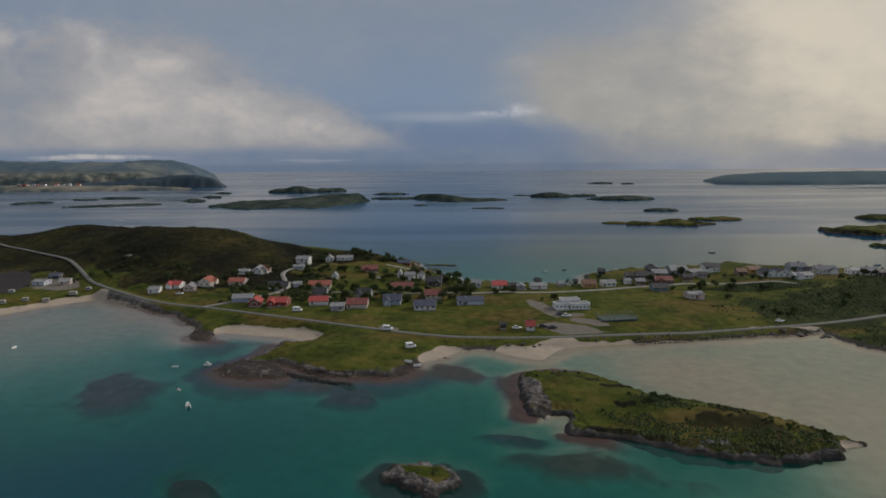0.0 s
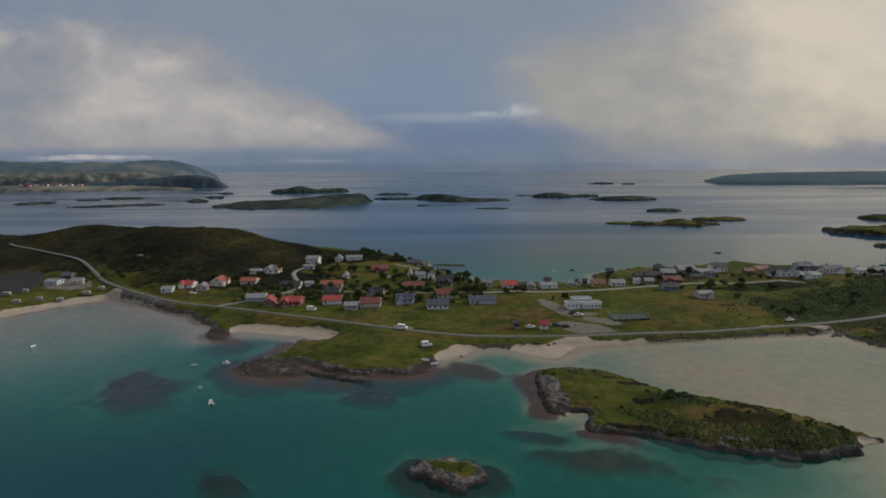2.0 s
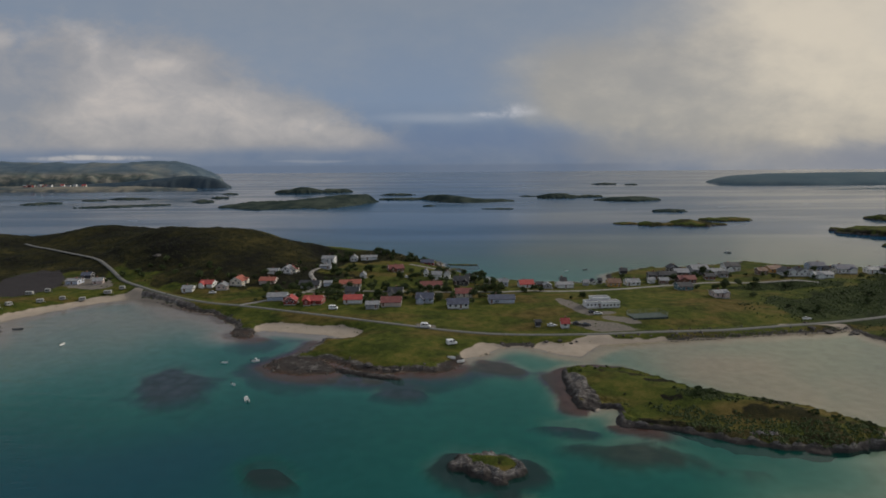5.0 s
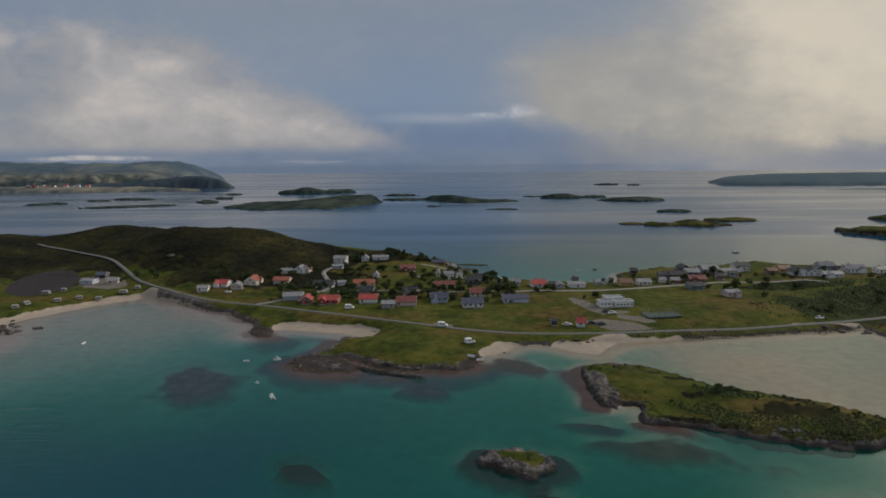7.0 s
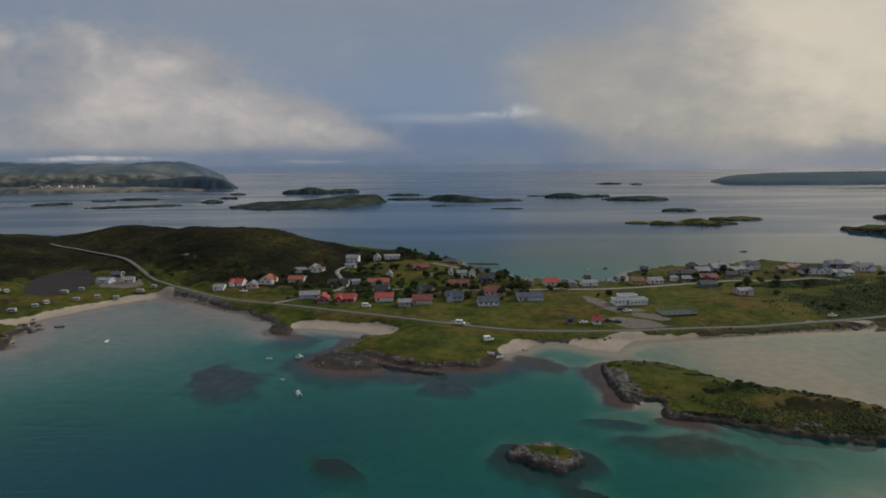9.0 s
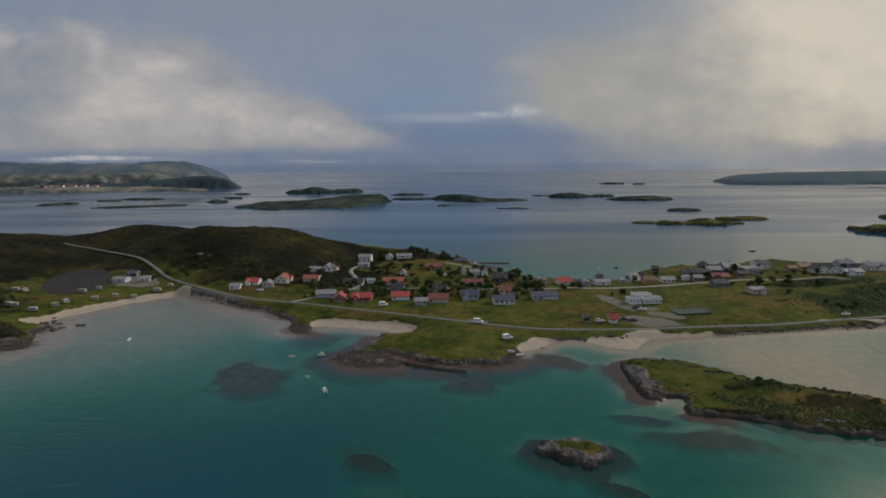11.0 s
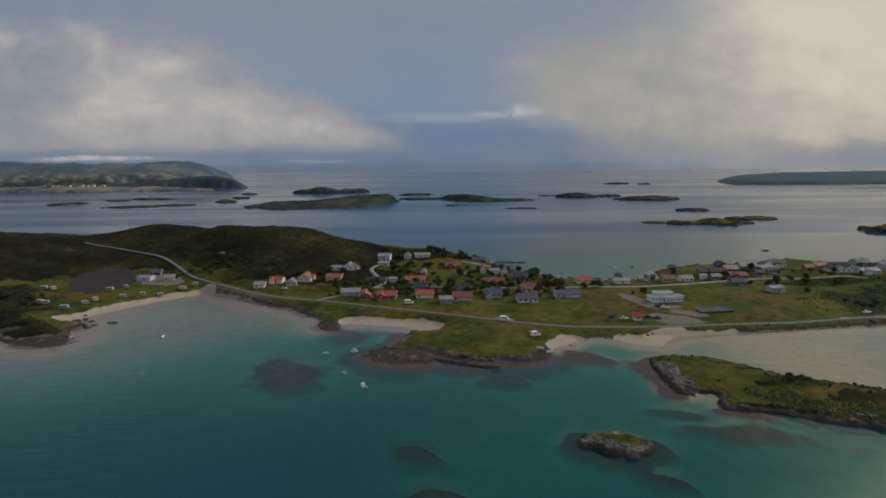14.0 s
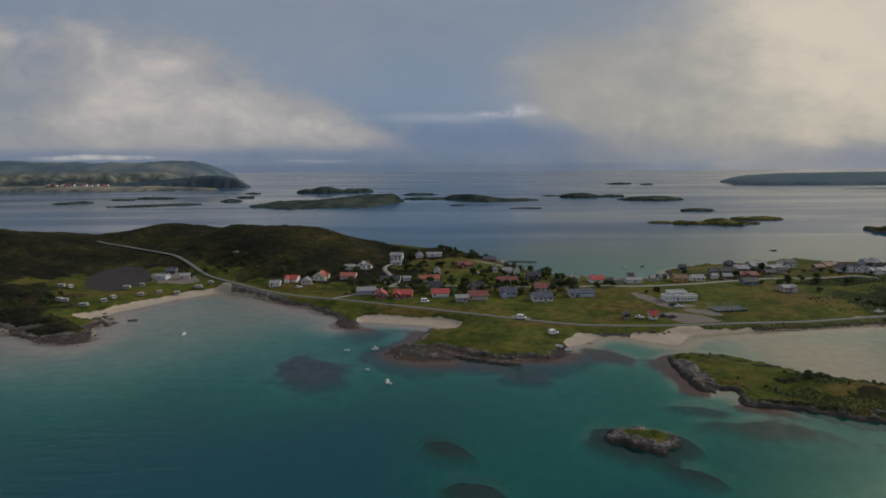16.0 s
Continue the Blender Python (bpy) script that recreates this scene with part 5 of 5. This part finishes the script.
house(-100.3, 311.5, 95, 8.6, 7.5, 2.5, 1.9, REDWALL, R_RED, "Red wooden house with a bright red roof, gable to the sea")
house(-87.4, 311.2, -6, 12.0, 9.0, 2.4, 1.7, REDWALL, R_RED, "Red wooden house with a bright red roof")
house(-66.0, 311.6, 1, 11.4, 9.0, 2.4, 1.7, WHITE, R_RED, "White wooden house with a bright red roof")
house(-54.2, 299.6, 2, 7.8, 7.0, 2.2, 1.1, GREYWALL, R_GREY, "Grey wooden house with a grey roof")
house(-44.7, 305.1, 0, 12.3, 10.0, 2.4, 2.0, PINK, R_MAROON, "Pale pink wooden house with a maroon tiled roof")
house(-69.0, 330.4, -5, 8.9, 8.0, 2.3, 1.9, GREYWALL, R_DARK, "Grey wooden house with a black roof")
house(-171.1, 348.1, -0, 7.4, 7.0, 2.3, 1.2, WHITE, R_GREY, "White wooden house with a grey roof")
house(-162.5, 356.4, -6, 9.6, 8.0, 2.3, 1.6, WHITE, R_RED, "White wooden house with a bright red roof")
house(-152.3, 353.1, 96, 8.6, 7.5, 2.5, 1.5, PINK, R_GREY, "Pale pink wooden house with a grey roof, gable to the sea")
house(-144.9, 360.8, 85, 10.3, 9.0, 3.2, 2.2, CREAM, R_ORANGE, "Cream wooden house with an orange-red tiled roof, gable to the sea")
house(15.0, 311.2, 1, 16.2, 9.0, 2.5, 1.5, LILAC, R_NAVY, "Pale blue wooden house with a slate-blue roof")
house(21.1, 355.4, -3, 6.2, 5.9, 3.1, 1.5, LILAC, R_GREY, "Pale blue small wooden house with a grey roof")
house(34.8, 354.0, 6, 10.2, 9.0, 2.5, 1.9, WHITE, R_RED, "White wooden house with a bright red roof")
house(47.3, 349.7, 91, 6.2, 5.4, 2.2, 1.0, GREYWALL, R_GREY, "Grey small wooden shed with a grey roof, gable to the sea", "shed")
house(42.9, 352.2, 5, 4.8, 4.5, 2.2, 1.0, BROWNWALL, R_DARK, "Brown small wooden shed with a black roof", "shed")
house(58.4, 352.3, 5, 11.2, 8.0, 2.2, 1.1, WHITE, R_GREY, "White wooden house with a grey roof")
house(59.6, 362.1, 0, 4.6, 4.3, 3.8, 1.4, GREYWALL, R_DARK, "Grey two-storey wooden house with a black roof")
house(90.9, 358.7, -1, 9.0, 8.5, 3.1, 1.7, OCHRE, R_BROWN, "Ochre yellow wooden house with a brown roof")
house(103.4, 361.7, 1, 9.8, 8.0, 2.7, 1.5, WHITE, R_GREY, "White wooden house with a grey roof")
house(85.1, 369.7, -1, 2.9, 2.7, 2.2, 1.0, DARKWALL, R_DARK, "Dark-stained small wooden shed with a black roof", "shed")
house(111.0, 404.1, -5, 5.5, 5.2, 2.3, 1.4, DARKWALL, R_DARK, "Dark-stained small wooden house with a black roof")
house(40.2, 264.7, -3, 4.4, 4.2, 2.7, 1.7, WHITE, R_RED, "White small wooden house with a bright red roof")
house(27.9, 267.6, 4, 2.9, 2.7, 2.2, 0.7, DARKWALL, R_DARK, "Dark-stained small wooden shed with a black roof", "shed")
house(132.2, 378.8, -6, 10.9, 9.0, 2.7, 1.9, DARKWALL, R_DARK, "Dark-stained wooden house with a black roof")
house(143.7, 384.9, -6, 8.9, 8.5, 3.1, 2.0, DARKWALL, R_GREY, "Dark-stained wooden house with a grey roof")
house(157.6, 389.8, 2, 11.2, 10.0, 4.0, 2.5, GREYWALL, R_GREY, "Grey two-storey wooden house with a grey roof")
house(138.9, 365.2, -3, 10.6, 9.0, 2.5, 1.7, BROWNWALL, R_MAROON, "Brown wooden house with a maroon tiled roof")
house(128.7, 343.4, 0, 8.6, 8.0, 2.3, 1.7, TEALWALL, R_DARK, "Teal wooden house with a black roof")
house(168.5, 387.6, -0, 9.7, 8.0, 2.5, 1.5, WHITE, R_GREY, "White wooden house with a grey roof")
house(184.5, 399.6, -2, 10.0, 9.0, 3.6, 2.0, WHITE, R_DARK, "White wooden house with a black roof")
house(208.0, 388.1, 7, 9.0, 8.0, 2.7, 1.7, OCHRE, R_BROWN, "Ochre yellow wooden house with a brown roof")
house(211.7, 378.1, 86, 10.1, 8.7, 2.7, 2.0, WHITE, R_DARK, "White wooden house with a black roof, gable to the sea")
house(219.4, 376.1, 89, 10.0, 8.7, 2.9, 2.0, WHITE, R_DARK, "White wooden house with a black roof, gable to the sea")
house(238.4, 390.7, -4, 9.8, 9.0, 4.0, 2.0, BLUE, R_NAVY, "Blue-grey two-storey wooden house with a slate-blue roof")
house(227.5, 367.7, 2, 12.1, 8.0, 2.3, 1.4, WHITE, R_GREY, "White wooden house with a grey roof")
house(252.7, 383.2, -3, 12.6, 9.0, 3.1, 2.0, WHITE, R_NAVY, "White wooden house with a slate-blue roof")
house(242.7, 382.8, 88, 8.0, 5.2, 2.5, 1.5, CREAM, R_DARK, "Cream wooden house with a black roof, gable to the sea")
house(268.7, 379.3, 3, 6.6, 6.3, 2.7, 1.5, WHITE, R_GREY, "White small wooden house with a grey roof")
house(279.0, 380.6, -3, 9.6, 9.0, 2.9, 1.9, WHITE, R_NAVY, "White wooden house with a slate-blue roof")
house(285.5, 375.7, 1, 7.3, 6.9, 2.7, 1.7, DARKWALL, R_DARK, "Dark-stained wooden house with a black roof")
house(140.1, 321.9, 6, 8.1, 7.0, 2.7, 1.0, PINK, R_GREY, "Pale pink wooden house with a grey roof")
house(213.1, 376.9, 84, 9.7, 8.5, 2.7, 1.9, WHITE, R_NAVY, "White wooden house with a slate-blue roof, gable to the sea")
house(-238.0, 370.1, 14, 6.8, 6.5, 2.3, 1.4, PINK, R_GREY, "Pale pink small wooden house with a grey roof")
house(-253.7, 370.9, -4, 9.1, 8.0, 2.3, 0.8, LILAC, R_GREY, "Pale blue wooden house with a grey roof")
house(-252.9, 383.9, 4, 7.0, 6.7, 2.3, 1.4, DARKWALL, R_NAVY, "Dark-stained wooden house with a slate-blue roof")

house(123.1, 379.4, -4, 6.6, 6.3, 2.6, 1.6, DARKWALL, R_DARK, "Dark-stained small wooden house with a black roof")
house(123.8, 362.5, -6, 5.3, 5.0, 2.3, 1.4, BROWNWALL, R_GREY, "Brown small wooden shed with a grey roof", "shed")
house(144.9, 401.0, 89, 8.0, 7.0, 3.0, 2.0, DARKWALL, R_DARK, "Dark-stained wooden house with a black roof, gable to the sea")
house(157.6, 372.5, -5, 5.8, 5.5, 2.3, 1.5, BROWNWALL, R_DARK, "Brown small wooden shed with a black roof", "shed")
house(169.3, 378.3, -6, 5.1, 4.9, 2.3, 1.4, GREYWALL, R_DARK, "Grey small wooden shed with a black roof", "shed")
house(197.1, 382.9, -1, 5.9, 5.6, 2.6, 1.6, BROWNWALL, R_BROWN, "Brown small wooden house with a brown roof")
house(73.8, 360.7, 6, 3.8, 3.7, 2.2, 1.2, GREYWALL, R_GREY, "Grey small wooden shed with a grey roof", "shed")
house(80.6, 369.0, 94, 5.0, 2.9, 2.2, 1.2, WHITE, R_DARK, "White small wooden shed with a black roof, gable to the sea", "shed")
house(116.9, 365.4, 4, 4.3, 4.0, 2.2, 1.2, WHITE, R_GREY, "White small wooden shed with a grey roof", "shed")
house(-60.7, 447.1, -4, 5.1, 4.9, 2.2, 1.2, GREYWALL, R_DARK, "Grey small wooden shed with a black roof", "shed")
house(1.2, 371.7, 1, 6.5, 6.1, 2.7, 1.8, DARKWALL, R_DARK, "Dark-stained small wooden house with a black roof")
house(11.7, 363.8, 87, 6.0, 4.2, 2.3, 1.4, GREYWALL, R_GREY, "Grey small wooden shed with a grey roof, gable to the sea", "shed")


def hall(x, y, turn):
    """The white flat-roofed community hall: three stepped wings with dark window bands."""
    top = thing("community_hall", pose(x, y, ground_at(x, y) + 0.1, 0, 0, turn) @ Matrix.Diagonal((0.83, 0.83, 0.88, 1)), "white flat-roofed community hall with stepped wings and grey roofs", "hall")
    part("foundation", boxes_mesh("foundation", CONCRETE, (-10.4, -5.4, -1.5, 10.4, 6.4, 0.2)), top)
    for name, (x0, y0, x1, y1, hh) in (("front_wing", (-1.0, -5.5, 10.5, 1.0, 3.4)), ("side_wing", (-10.5, -3.0, -1.0, 3.0, 3.2)), ("rear_wing", (-5.0, 1.0, 6.5, 7.5, 4.6))):
        wing = part(name, boxes_mesh(name, WHITE, (x0, y0, 0.2, x1, y1, hh)), top)
        part("parapet", boxes_mesh("parapet", TRIM, (x0 - 0.25, y0 - 0.25, hh, x1 + 0.25, y0, hh + 0.45), (x0 - 0.25, y1, hh, x1 + 0.25, y1 + 0.25, hh + 0.45), (x0 - 0.25, y0, hh, x0, y1, hh + 0.45), (x1, y0, hh, x1 + 0.25, y1, hh + 0.45)), wing)
        part("flat_roof", boxes_mesh("flat_roof", R_GREY, (x0, y0, hh + 0.004, x1, y1, hh + 0.2)), wing)
        n = int((x1 - x0) / 2.1)
        for k in range(n):
            glazed(top, pose(x0 + (x1 - x0) * (k + 0.5) / n, y0 - 0.035, 1.1))
    leaf = part("door", DOOR, top, pose(-1.6, -3.035, 0.2))
    part("door_frame", DOOR_FRAME, leaf)


hall(66.5, 299.5, 6)


def court(x, y, turn, sx, sy):
    """A fenced ball court."""
    z = max(ground_at(x + a * sx / 2, y + b * sy / 2) for a in (-1, 1) for b in (-1, 1))
    top = thing("ball_court", pose(x, y, z, 0, 0, turn), "fenced green ball court beside the gravel yard", "court")
    part("slab", boxes_mesh("slab", COURT_GREEN, (-sx / 2, -sy / 2, -1.0, sx / 2, sy / 2, 0.06)), top)
    post = lathe("post", STEEL, [(0.05, -0.8), (0.05, 2.0), (0.02, 2.05)], 6)
    rails = boxes_mesh("rail", STEEL, (-0.5, -0.025, 1.95, 0.5, 0.025, 2.0), (-0.5, -0.025, 1.0, 0.5, 0.025, 1.05), (-0.5, -0.025, 0.1, 0.5, 0.025, 0.15))
    for side, length, off, ang in ((0, sx, -sy / 2, 0), (1, sx, sy / 2, 0), (2, sy, -sx / 2, 90), (3, sy, sx / 2, 90)):
        n = int(length / 3)
        for k in range(n):
            a = -length / 2 + length * (k + 0.5) / n
            part("post", post, top, pose(a, off, 0) if ang == 0 else pose(off, a, 0))
            part("rail", rails, top, (pose(a, off, 0) if ang == 0 else pose(off, a, 0, 0, 0, 90)) @ Matrix.Diagonal((length / n, 1, 1, 1)))


court(85, 281.5, 8, 18, 9)

# a hamlet on the low shore across the water
hamlet = random.Random(8)
for k in range(16):
    fx, fy = hamlet.uniform(-1330, -1120), hamlet.uniform(1850, 1900)
    house(fx, fy, hamlet.uniform(-20, 20), hamlet.uniform(10, 16), 9, 4.5, 3, hamlet.choice((WHITE, WHITE, CREAM, REDWALL)), hamlet.choice((R_GREY, R_DARK, R_RED)), "house of a hamlet on the far shore", z=coast_level(fx, fy) + 0.2)

# ---- vehicles ----
car(163.9, 278.7, 12, CARWHITE, "white car parked on the grass by the road")
camper(-25.5, 264.3, -12, 4.6, "white van driving on the coast road", 2.3, z=ground_at(-25.5, 264.3) + 0.15)
camper(-74.5, 297.0, -4, 4.6, "white motorhome parked by the hedge", 2.3)
camper(-13.8, 241.8, 20, 4.4, "white motorhome parked above the beach", 2.3)
car(-40.1, 377.2, -10, CARWHITE, "white car parked on the village lawn")
car(-155.1, 343.8, 5, CARWHITE, "white car beside the white house")
car(51.0, 267.0, 10, CARDARK, "black car in the gravel yard")
car(47.0, 268.5, -20, CARDARK, "black car beside the shop")
car(34.4, 267.0, 8, CARWHITE, "white car beside the little red-roofed shop")
car(61.2, 284.5, 5, CARWHITE, "white car before the community hall")
car(59.0, 287.5, 4, CARDARK, "dark car before the community hall")
for cx, cy, turn, length in ((-301.0, 338.2, 10, 4.6), (-297.2, 340.5, 75, 4.0), (-281.5, 305.5, -12, 4.6), (-277.2, 303.6, 20, 4.0), (-262.3, 296.0, 12, 5.0), (-259.8, 336.8, 4, 5.0), (-255.6, 313.6, 60, 3.6), (-257.2, 306.6, 30, 3.8), (-245.0, 323.6, 22, 4.2), (-237.2, 331.2, 25, 3.6), (-228.6, 335.7, 25, 4.0), (-219.8, 347.2, 10, 5.0), (-214.6, 354.2, 10, 3.6), (-254.5, 345.0, 20, 3.4)):
    caravan(cx, cy, turn, "white caravan parked on the camping field", length)

# ---- boats ----
boat(-85.5, 188.0, 118, 4.4, HULL, "white cabin boat moored in turquoise water")
boat(-106.8, 226.9, -8, 2.9, HULL, "pale open boat at its mooring", False)
boat(-94.7, 228.6, 5, 3.3, HULL, "white cabin boat near the rocks")
boat(-94.9, 202.5, -40, 2.6, HULL, "small pale open boat at its mooring", False)
boat(-189.6, 254.0, 75, 2.6, HULL, "small white open boat in the sandy bay", False)
boat(-227.5, 280.0, 8, 4.6, HULLDARK, "long dark boat lying off the beach", False)
boat(234.8, 505.7, 0, 6.2, HULLDARK, "dark fishing boat out in the sound")
boat(330.1, 439.3, 0, 5.1, HULLDARK, "dark boat out in the sound")
boat(90.6, 429.4, 30, 3.9, HULLDARK, "dark boat off the village shore", False)
boat(75.7, 425.1, 10, 3.5, HULL, "pale boat off the village shore", False)
boat(-14.2, 226.5, -20, 3.5, HULL, "white rowing boat drawn up on the rocks", False, ground_at(-14.2, 226.5) + 0.25)
boat(-10.5, 225.0, 15, 3.1, HULL, "white rowing boat drawn up by the beach", False, ground_at(-10.5, 225.0) + 0.25)

# ---- trees and bushes ----
TREES = [make_tree(s, 2.6, 5.2, 230, "tree", "dark green garden tree, broad and ragged") for s in (1, 2, 3)]
BUSHES = [make_tree(s, 1.9, 2.4, 150, "bush", "low dark green bush in the grass") for s in (4, 5, 6)]


def plant(kinds, r, x, y, size, z=None):
    m = pose(x, y, (ground_at(x, y) if z is None else z) - 0.1, 0, 0, r.uniform(0, 360)) @ Matrix.Diagonal((size, size, size * r.uniform(0.85, 1.2), 1))
    src = r.choice(kinds)
    ob = copy_thing(src, pose(0, 0, 0))
    ob.matrix_basis = m


r = random.Random(11)
# among the houses, behind them and along the lanes
for cx, cy, rx, ry, n in [(-80, 318, 10, 5, 7), (-57, 316, 8, 5, 6), (-35, 322, 8, 6, 6), (-62, 335, 30, 4, 9), (-10, 338, 20, 4, 7), (-36, 375, 10, 6, 7), (-20, 392, 12, 6, 6), (-60, 440, 40, 6, 26), (-72, 447, 36, 5, 26), (-85, 392, 10, 6, 6), (38, 338, 8, 3, 5), (60, 318, 6, 4, 3), (10, 372, 12, 5, 6), (-118, 350, 14, 8, 5), (-130, 372, 10, 5, 5), (0, 306, 14, 4, 4), (120, 372, 20, 10, 7), (150, 378, 14, 8, 6), (200, 372, 30, 10, 8), (250, 362, 30, 8, 8), (140, 345, 16, 5, 6), (-20, 318, 8, 4, 4), (-160, 366, 20, 5, 7), (180, 350, 30, 10, 8)]:
    for _ in range(n):
        plant(TREES if r.random() < 0.5 else BUSHES, r, cx + r.uniform(-rx, rx), cy + r.uniform(-ry, ry), r.uniform(0.6, 1.15))
for _ in range(150):
    plant(TREES if r.random() < 0.45 else BUSHES, r, r.uniform(-125, 20), r.choice((r.uniform(318, 324), r.uniform(333, 346), r.uniform(356, 372), r.uniform(384, 400))), r.uniform(0.65, 1.15))
# scrub on the slope by the lagoon, the foot of the hill and the western point
for cx, cy, rx, ry, n in [(200, 305, 45, 22, 14), (-200, 385, 40, 14, 16), (-300, 300, 30, 20, 14)]:
    for _ in range(n):
        plant(BUSHES, r, cx + r.uniform(-rx, rx), cy + r.uniform(-ry, ry), r.uniform(0.7, 1.5))
# on the crest of the grassy island
for k in range(70):
    s = r.random()
    bx, by = (62 + 50 * s, 184 - 32 * s) if k > 7 else (70 + r.uniform(-3.5, 3.5), 182 + r.uniform(-1.5, 1))
    bx, by = bx + r.uniform(-3, 3), by + r.uniform(-3, 3)
    if island_level(bx, by) > 1.5:
        plant(BUSHES, r, bx, by, r.uniform(0.2, 0.40) if k > 7 else r.uniform(0.75, 1.0), island_level(bx, by) - (0.0 if k > 7 else 0.75))
for bx, by in ((45, 212), (40, 209), (50, 211), (34, 207), (55, 203), (44, 186), (50, 178)):
    plant(BUSHES, r, bx, by, r.uniform(0.25, 0.4), island_level(bx, by))
for src in TREES + BUSHES:
    for o in (*src.children_recursive, src):
        bpy.data.objects.remove(o)

def island_scrub(count, seed):
    """Low willow and juniper over the island's seaward slope, one mesh."""
    q = random.Random(seed)
    v, f = [], []
    spots = np.array([(q.uniform(38, 116), q.uniform(147, 190)) for _ in range(count * 8)])
    share = blobs(spots[:, 0], spots[:, 1], [(74, 158, 32, 7, -24), (97, 154, 18, 5, -12), (54, 168, 12, 5, -30), (70, 178, 9, 4, -35)], 0.7, 77)
    made = 0
    for (px, py), k in zip(spots, share):
        pz = island_level(px, py)
        if made < count and pz > 1.1 and k * 0.9 > q.random():
            clump(q, px, py, pz + 0.1, q.uniform(0.2, 0.6), v, f)
            made += 1
    return tagged(new("island_scrub", mesh_of("island_scrub", v, f, LEAF)), "dense dark green scrub on the island's seaward slope", "scrub", kind="stuff")


island_scrub(1500, 15)
inland = lambda x, y: smooth(shore(x, y), 3, 10) * smooth(away_from(x, y, ROAD)[0], 5, 8) * (1 - blobs(x, y, SOIL, 0.15))
tufts_stuff("hill_scrub", HEATH, 7000, lambda x, y, z: blobs(x, y, SCRUB) * inland(x, y), 0.62, "dense dark heath and low scrub over the slopes", 5, (-430, 330, 230, 540))
tufts_stuff("thicket", LEAF, 4800, lambda x, y, z: blobs(x, y, THICKET) * inland(x, y), 0.6, "dense dark green willow thicket on the slope", 8, (140, 330, 225, 385))
tufts_stuff("meadow_tufts", TALL_GRASS, 1600, lambda x, y, z: (1 - blobs(x, y, SCRUB + THICKET)) * inland(x, y) * 0.5 * smooth(fbm(x, y, 40, 3, 21), 0.05, 0.3), 0.38, "ragged tufts of long grass and herbs", 6, (-300, 300, 215, 460))


def shore_stones(name, count, seed, area):
    """Broken rock along the waterline, one mesh."""
    rs = np.random.RandomState(seed)
    x, y = rs.uniform(area[0], area[1], count * 30), rs.uniform(area[2], area[3], count * 30)
    d = shore(x, y)
    ok = np.flatnonzero((np.abs(d - 1.5) < 3.0) & (sandy_at(x, y) < 0.25))[:count]
    z = height(x[ok], y[ok])
    q = random.Random(seed)
    v, f = [], []
    for i, zz in zip(ok, z):
        clump(q, x[i], y[i], max(zz, -0.2), q.choice((0.3, 0.35, 0.45, 0.6, 0.9)) * q.uniform(0.7, 1.2), v, f)
    return tagged(new(name, mesh_of(name, v, f, STONE)), "broken grey rock along the waterline", "rocks", kind="stuff")


shore_stones("shore_stones", 650, 7, (-320, 200, 200, 345))


def riprap(name, count, seed, x0, x1):
    """Dumped stone on the bank between the road and the lagoon, one mesh."""
    q = random.Random(seed)
    xs = np.array([q.uniform(x0, x1) for _ in range(count)])
    line = np.interp(xs, [p[0] for p in ROAD[::-1]], [p[1] for p in ROAD[::-1]])
    ys = line - np.array([q.uniform(4.6, 7.4) for _ in range(count)])
    v, f = [], []
    for px, py, pz in zip(xs, ys, height(xs, ys)):
        if pz > -0.4:
            clump(q, px, py, pz, q.uniform(0.25, 0.55), v, f)
    return tagged(new(name, mesh_of(name, v, f, STONE)), "dark dumped stone along the road bank", "rocks", kind="stuff")


riprap("bank_stones", 420, 9, 84, 178)


# ---- lone rocks ----
def boulder(x, y, size, label, z=None, flat=0.6, seed=0):
    """A weathered rock: a lump pushed in and out by noise."""
    bm = bmesh.new()
    bmesh.ops.create_icosphere(bm, subdivisions=3, radius=1.0)
    for v in bm.verts:
        n = noise.fractal(v.co * 1.3 + Vector((seed * 3.1, seed, 0)), 1.0, 2.0, 4)
        v.co *= 1 + 0.35 * n
        v.co.z = max(v.co.z, -0.5) * flat
    me = bpy.data.meshes.new("rock")
    bm.to_mesh(me)
    bm.free()
    me.materials.append(STONE)
    ob = new("rock", me)
    ob.matrix_basis = pose(x, y, (ground_at(x, y) if z is None else z) + 0.1, 0, 0, seed * 47) @ Matrix.Diagonal((size * 1.4, size, size, 1))
    return tagged(ob, label, "rock", "lone rocks")


for k, (bx, by, size) in enumerate([(157.5, 264.5, 1.3), (164.0, 262.0, 1.6), (175.0, 260.0, 1.5), (167.0, 263.5, 0.8), (172.0, 258.5, 0.9)]):
    boulder(bx, by, size, "dark rock at the edge of the lagoon", seed=k)
for k, (bx, by, size) in enumerate([(34.5, 247.5, 0.9), (39.0, 246.0, 0.7), (28.5, 248.0, 0.8), (42.0, 248.0, 0.6)]):
    boulder(bx, by, size, "grey rock at the top of the beach", seed=10 + k)
for k, (bx, by, size) in enumerate([(-40.0, 215.5, 1.2), (-43.0, 217.0, 1.0), (-47.0, 219.0, 1.4), (-36.0, 214.5, 0.9)]):
    boulder(bx, by, size, "pale boulder on the rock flats", seed=20 + k)
boulder(-214.7, 403.7, 2.0, "pale boulder on the heathery hillside", seed=31)
for k in range(9):
    boulder(-250 + 2.0 * k + 2 * math.sin(k * 2.1), 291 - 2.6 * k + 3 * math.cos(k * 1.7), 0.8 + 0.5 * (k % 3), "dark rock on the sandy foreshore", seed=40 + k)
